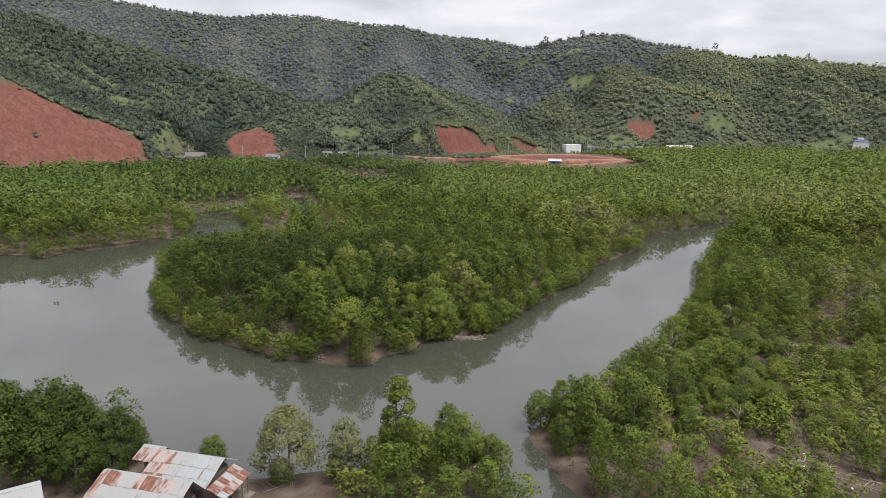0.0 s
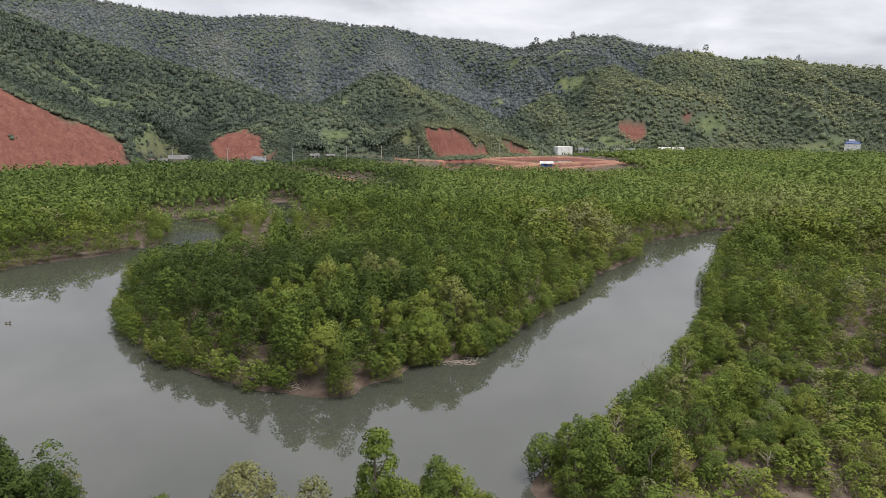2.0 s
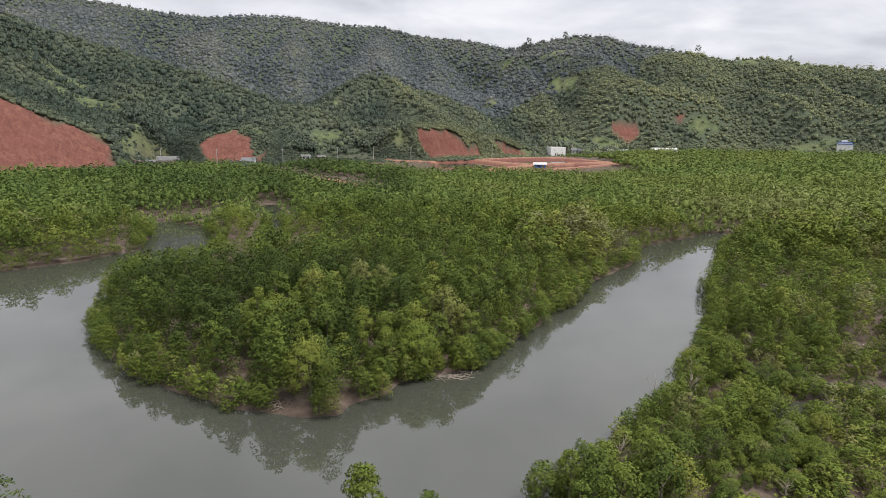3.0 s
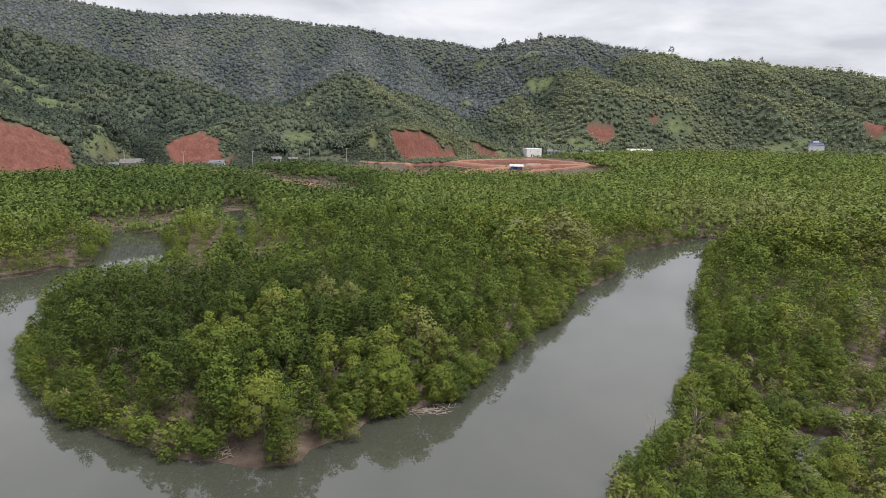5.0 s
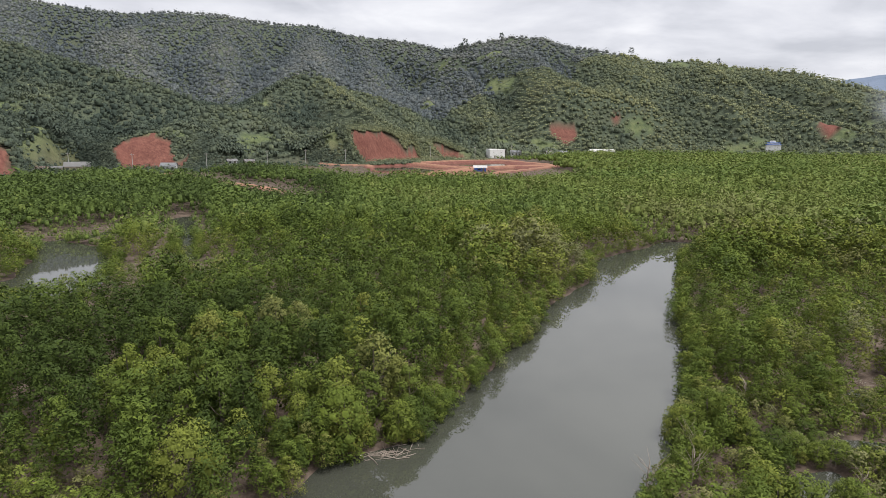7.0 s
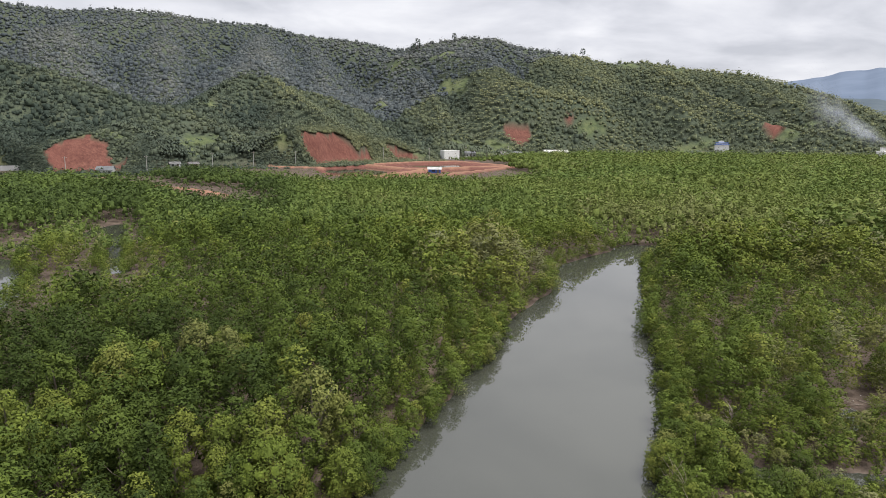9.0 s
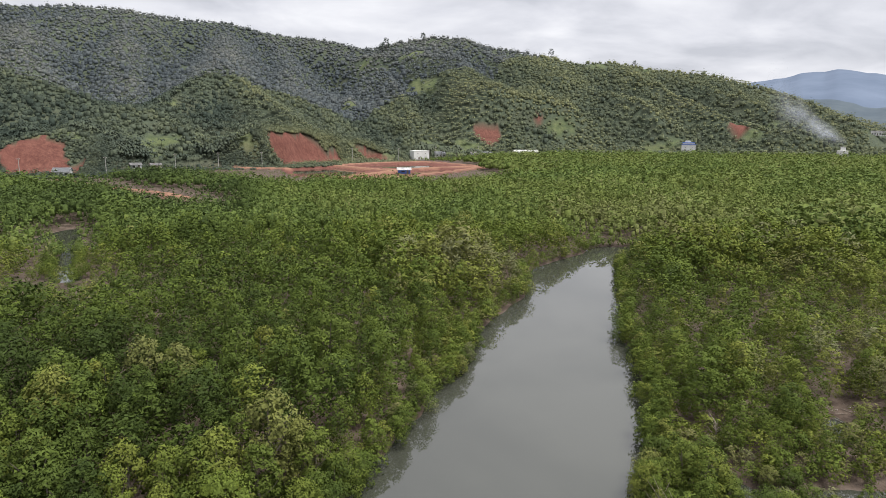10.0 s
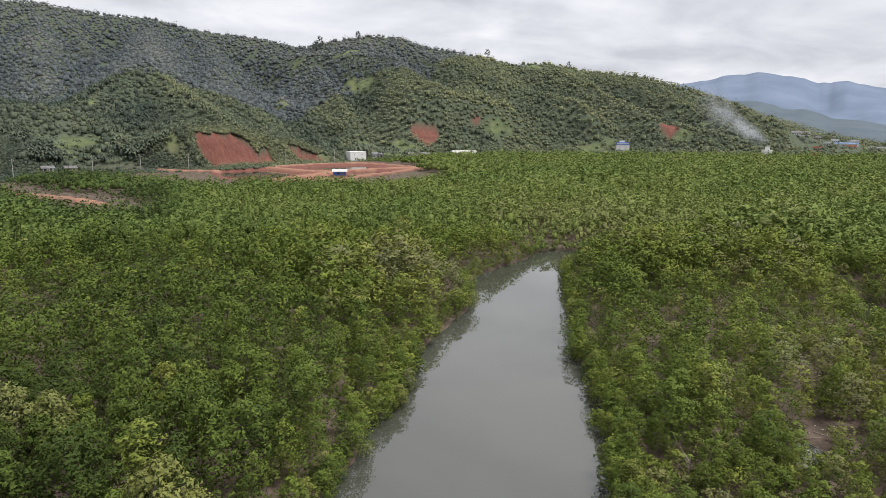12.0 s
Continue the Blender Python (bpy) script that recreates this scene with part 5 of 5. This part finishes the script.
lone_tree("bank_tree", -4.7, 45.0, 5.3, 0.9, 0.38, 51, "broad grey-green mangrove leaning over the near bank", m_leaf, 170, 0.018, 36, 0.02, 0.34, 0.25)
lone_tree("bank_tree", -0.7, 44.8, 4.4, 0.95, 0.30, 52, "thin grey-green mangrove with bare twigs on the bank", m_leaf, 70)
lone_tree("bank_tree", 3.1, 44.5, 7.6, 0.5, 0.155, 53, "tall slender mangrove rising above its neighbours", m_leaf, 110, 0.014)
lone_tree("bank_tree", -10.6, 48.6, 2.6, 0.4, 0.36, 54, "small round mangrove standing in the water behind the hut", m_leaf, 90, 0.022)
for k, (bx, by, bh, bs) in enumerate(((-17.0, 48.3, 4.3, 0.30), (-18.4, 47.2, 5.2, 0.30), (-16.2, 49.0, 2.8, 0.36), (-20.2, 48.6, 5.6, 0.30), (-22.8, 49.2, 5.5, 0.32), (-18.8, 45.2, 3.8, 0.38), (-16.9, 46.0, 2.8, 0.42))):
    lone_tree("bank_tree", bx, by, bh, 0.04 * (k % 3), bs, 60 + k, "dark leafy mangrove crowding the bank beside the huts", m_leaf, 120)
lone_tree("point_tree", 9.9, 75.7, 5.0, 0.55, 0.44, 55, "round bright green mangrove on the wooded point", m_leaf, 130)
lone_tree("point_tree", -0.8, 70.2, 5.6, 0.68, 0.40, 56, "yellow-green mangrove above the small mud beach", m_leaf, 130)
for k, (rx, ry, rh) in enumerate(((218, 772, 10), (224, 776, 12), (407, 722, 9), (262, 757, 9), (500, 690, 8))):
    lone_tree("ridge_tree", rx, ry, rh, 0.1, 0.36, 70 + k, "dark tree standing above the ridge line", m_hill_leaf, 14, 0.05, 14, -0.05, 0.36, 0.6)


# ---- dead wood, drift and litter ----
def snag(x, y, h, seed, label):
    """A dead, leafless tree with pale forking limbs."""
    rnd = random.Random(seed)
    t = thing("dead_tree", pose(x, y, level(x, y) - 0.1, 0, 0, rnd.uniform(0, 360)), label, "dead tree", "bleached dead mangroves")
    bm = bmesh.new()
    tapered(bm, [(0, 0, 0), (0.05 * h, 0, h * 0.5), (0.03 * h, 0.05 * h, h)], [0.07, 0.05, 0.012], 6)
    part("stem", bm, m_dead, t)
    for k in range(15):
        a, z = rnd.uniform(0, 6.28), h * rnd.uniform(0.25, 0.85)
        s = h * rnd.uniform(0.2, 0.42)
        c = Vector((0.04 * h, 0, z))
        p = c + Vector((math.cos(a) * s * 0.5, math.sin(a) * s * 0.5, s * 0.45))
        e = c + Vector((math.cos(a + 0.3) * s, math.sin(a + 0.3) * s, s * rnd.uniform(0.7, 1.2)))
        bm = bmesh.new()
        tapered(bm, [c, p, e], [0.026, 0.018, 0.007], 5)
        part("limb", bm, m_dead, t)


for k, (x, y, h) in enumerate(((35.9, 67.1, 4.2), (33.3, 63.9, 4.6), (30.2, 64.3, 4.8), (36.6, 69.6, 3.6), (24, 47.5, 3.2), (47.5, 76, 3.4), (62, 79.4, 2.4), (43, 74.5, 3.0), (1.4, 71.2, 4.6), (5.2, 46.5, 4.2), (27.5, 60.2, 4.0), (38.4, 71.8, 3.8), (22.5, 54.8, 3.6), (31.5, 48.5, 2.6), (44.5, 60.5, 3.0), (69.5, 80.5, 2.6), (74, 86, 2.8))):
    snag(x, y, h * 0.72, 90 + k, "bleached dead mangrove with bare forking limbs")


def log_mesh(rnd, length, r):
    bm = bmesh.new()
    n = 5
    bend = rnd.uniform(-0.05, 0.05) * length
    rings = []
    for k in range(n):
        s = k / (n - 1)
        c = Vector(((s - 0.5) * length, bend * math.sin(s * 3.14), 0))
        w = r * (1 - 0.55 * s)
        rings.append([bm.verts.new(c + Vector((0, w * math.cos(i * 1.047), w * math.sin(i * 1.047)))) for i in range(6)])
    for a, b in zip(rings[:-1], rings[1:]):
        for i in range(6):
            bm.faces.new((a[i], a[(i + 1) % 6], b[(i + 1) % 6], b[i]))
    bm.faces.new(rings[0][::-1])
    bm.faces.new(rings[-1])
    me = bpy.data.meshes.new("driftwood_log")
    bm.to_mesh(me)
    bm.free()
    me.materials.append(m_dead)
    return me


def driftwood():
    rnd = random.Random(17)
    logs = [log_mesh(rnd, rnd.uniform(1.2, 3.0), rnd.uniform(0.03, 0.06)) for _ in range(8)]
    for cx, cy, sx, sy, n in ((13.2, 75.0, 2.2, 0.9, 46), (-3.9, 69.5, 1.6, 0.7, 22), (62.5, 78.5, 2.2, 1.6, 24), (34.5, 42, 5.0, 3.6, 110), (-7.5, 44.4, 3.0, 1.0, 16)):
        for _ in range(n):
            x, y = cx + rnd.gauss(0, sx * 0.5), cy + rnd.gauss(0, sy * 0.5)
            ob = new("driftwood_log", rnd.choice(logs))
            k = rnd.uniform(0.35, 0.85)
            ob.matrix_world = pose(x, y, max(level(x, y), 0.0) + 0.06, 0, rnd.uniform(-9, 9), rnd.uniform(0, 360)) @ Matrix.Scale(k, 4)
            tagged(ob, "bleached driftwood pole lying on the mud", "driftwood", "driftwood on the mud")


driftwood()


def litter():
    """Scraps of washed-up litter on the mud and a few floats on the water."""
    rnd = random.Random(23)
    spots = [(34 + rnd.gauss(0, 3), 42 + rnd.gauss(0, 2)) for _ in range(14)] + [(64 + rnd.gauss(0, 3), 77 + rnd.gauss(0, 1.5)) for _ in range(9)]
    spots += [(13 + rnd.gauss(0, 1), 75.2)]
    for x, y in spots:
        s = rnd.uniform(0.04, 0.09)
        bm = box(-s, -s * 0.6, 0, s, s * 0.6, s * 0.5, s * 0.12)
        me = bpy.data.meshes.new("litter_scrap")
        bm.to_mesh(me)
        bm.free()
        me.materials.append(m_white_wall)
        ob = new("litter_scrap", me)
        ob.matrix_world = pose(x, y, max(level(x, y), 0.0) - 0.02, rnd.uniform(-15, 15), 0, rnd.uniform(0, 360))
        tagged(ob, "pale scrap of washed-up plastic litter", "litter", "litter on mud and water")


litter()


def stake():
    t = thing("mooring_stakes", pose(-40.8, 94.3, -1.0), "two short dark wooden stakes standing in the river", "stakes")
    for dx, h in ((-0.25, 1.22), (0.2, 1.34)):
        part("stake", pole_bm(dx, 0, 0, h, 0.09), m_timber, t)
    part("rail", box(-0.4, -0.05, 1.10, 0.35, 0.05, 1.17), m_timber, t)


stake()


# ---- smoke ----
def smoke_shader(t, b):
    b.inputs["Base Color"].default_value = (0.62, 0.66, 0.74, 1)
    b.inputs["Roughness"].default_value = 1.0
    clear = t.nodes.new("ShaderNodeBsdfTransparent")
    mix = t.nodes.new("ShaderNodeMixShader")
    wisp = ramp_node(t, noise_node(t, 0.085, 5, 0.6), [(0.32, (0.0, 0.0, 0.0)), (0.70, (0.55, 0.55, 0.55))])
    t.links.new(math_node(t, "MULTIPLY", wisp, attribute(t, "thick")), mix.inputs[0])
    t.links.new(clear.outputs[0], mix.inputs[1])
    t.links.new(b.outputs[0], mix.inputs[2])
    t.links.new(mix.outputs[0], t.nodes["Material Output"].inputs[0])


m_smoke = material("thin_pale_smoke", smoke_shader, 1.0)


def smoke():
    """A thin plume drifting from a bonfire among the far trees: three lumpy shells, thinning as they rise."""
    base = np.array((573, 468, level(573, 468) + 1))
    vs, qs, thick, start = [], [], [], 0
    rows, sides = 40, 20
    for k, wide in enumerate((0.45, 0.75, 1.0)):
        s, a = (g.ravel() for g in np.meshgrid(np.linspace(0, 1, rows), np.arange(sides) * 6.28319 / sides, indexing="ij"))
        r = (3 + 30 * s ** 0.7) * wide * (0.6 + 0.8 * value_noise(s * 60, a * 4 + 9 * k, 7, 51 + k))
        lift = base + np.stack([-58 * s ** 0.9, 34 * s ** 0.9, 3 + 40 * s ** 1.2], 1)
        lift += np.stack([np.sin(s * 9 + k), np.cos(s * 7 + 2 * k), np.sin(s * 13 + k)], 1) * (2.2 * s)[:, None]
        v = lift + np.stack([np.cos(a) * r * 0.9, np.cos(a) * r * 0.5, np.sin(a) * r], 1)
        i = (np.arange(rows - 1)[:, None] * sides + np.arange(sides)).ravel()
        j = (np.arange(rows - 1)[:, None] * sides + (np.arange(sides) + 1) % sides).ravel()
        vs.append(v)
        qs.append(np.stack([i, j, j + sides, i + sides], 1) + start)
        thick.append((1.0 - 0.2 * k) * (1 - s) ** 0.9 * np.clip(s * 5, 0.35, 1) * np.cos(a) ** 2)
        start += len(v)
    me = array_mesh("smoke_plume", np.concatenate(vs), np.concatenate(qs), [m_smoke], points={"thick": np.concatenate(thick)}, smooth=True)
    ob = tagged(new("smoke_plume", me), "thin pale smoke drifting up from a bonfire", "smoke", kind="stuff")
    ob.visible_shadow = False


smoke()
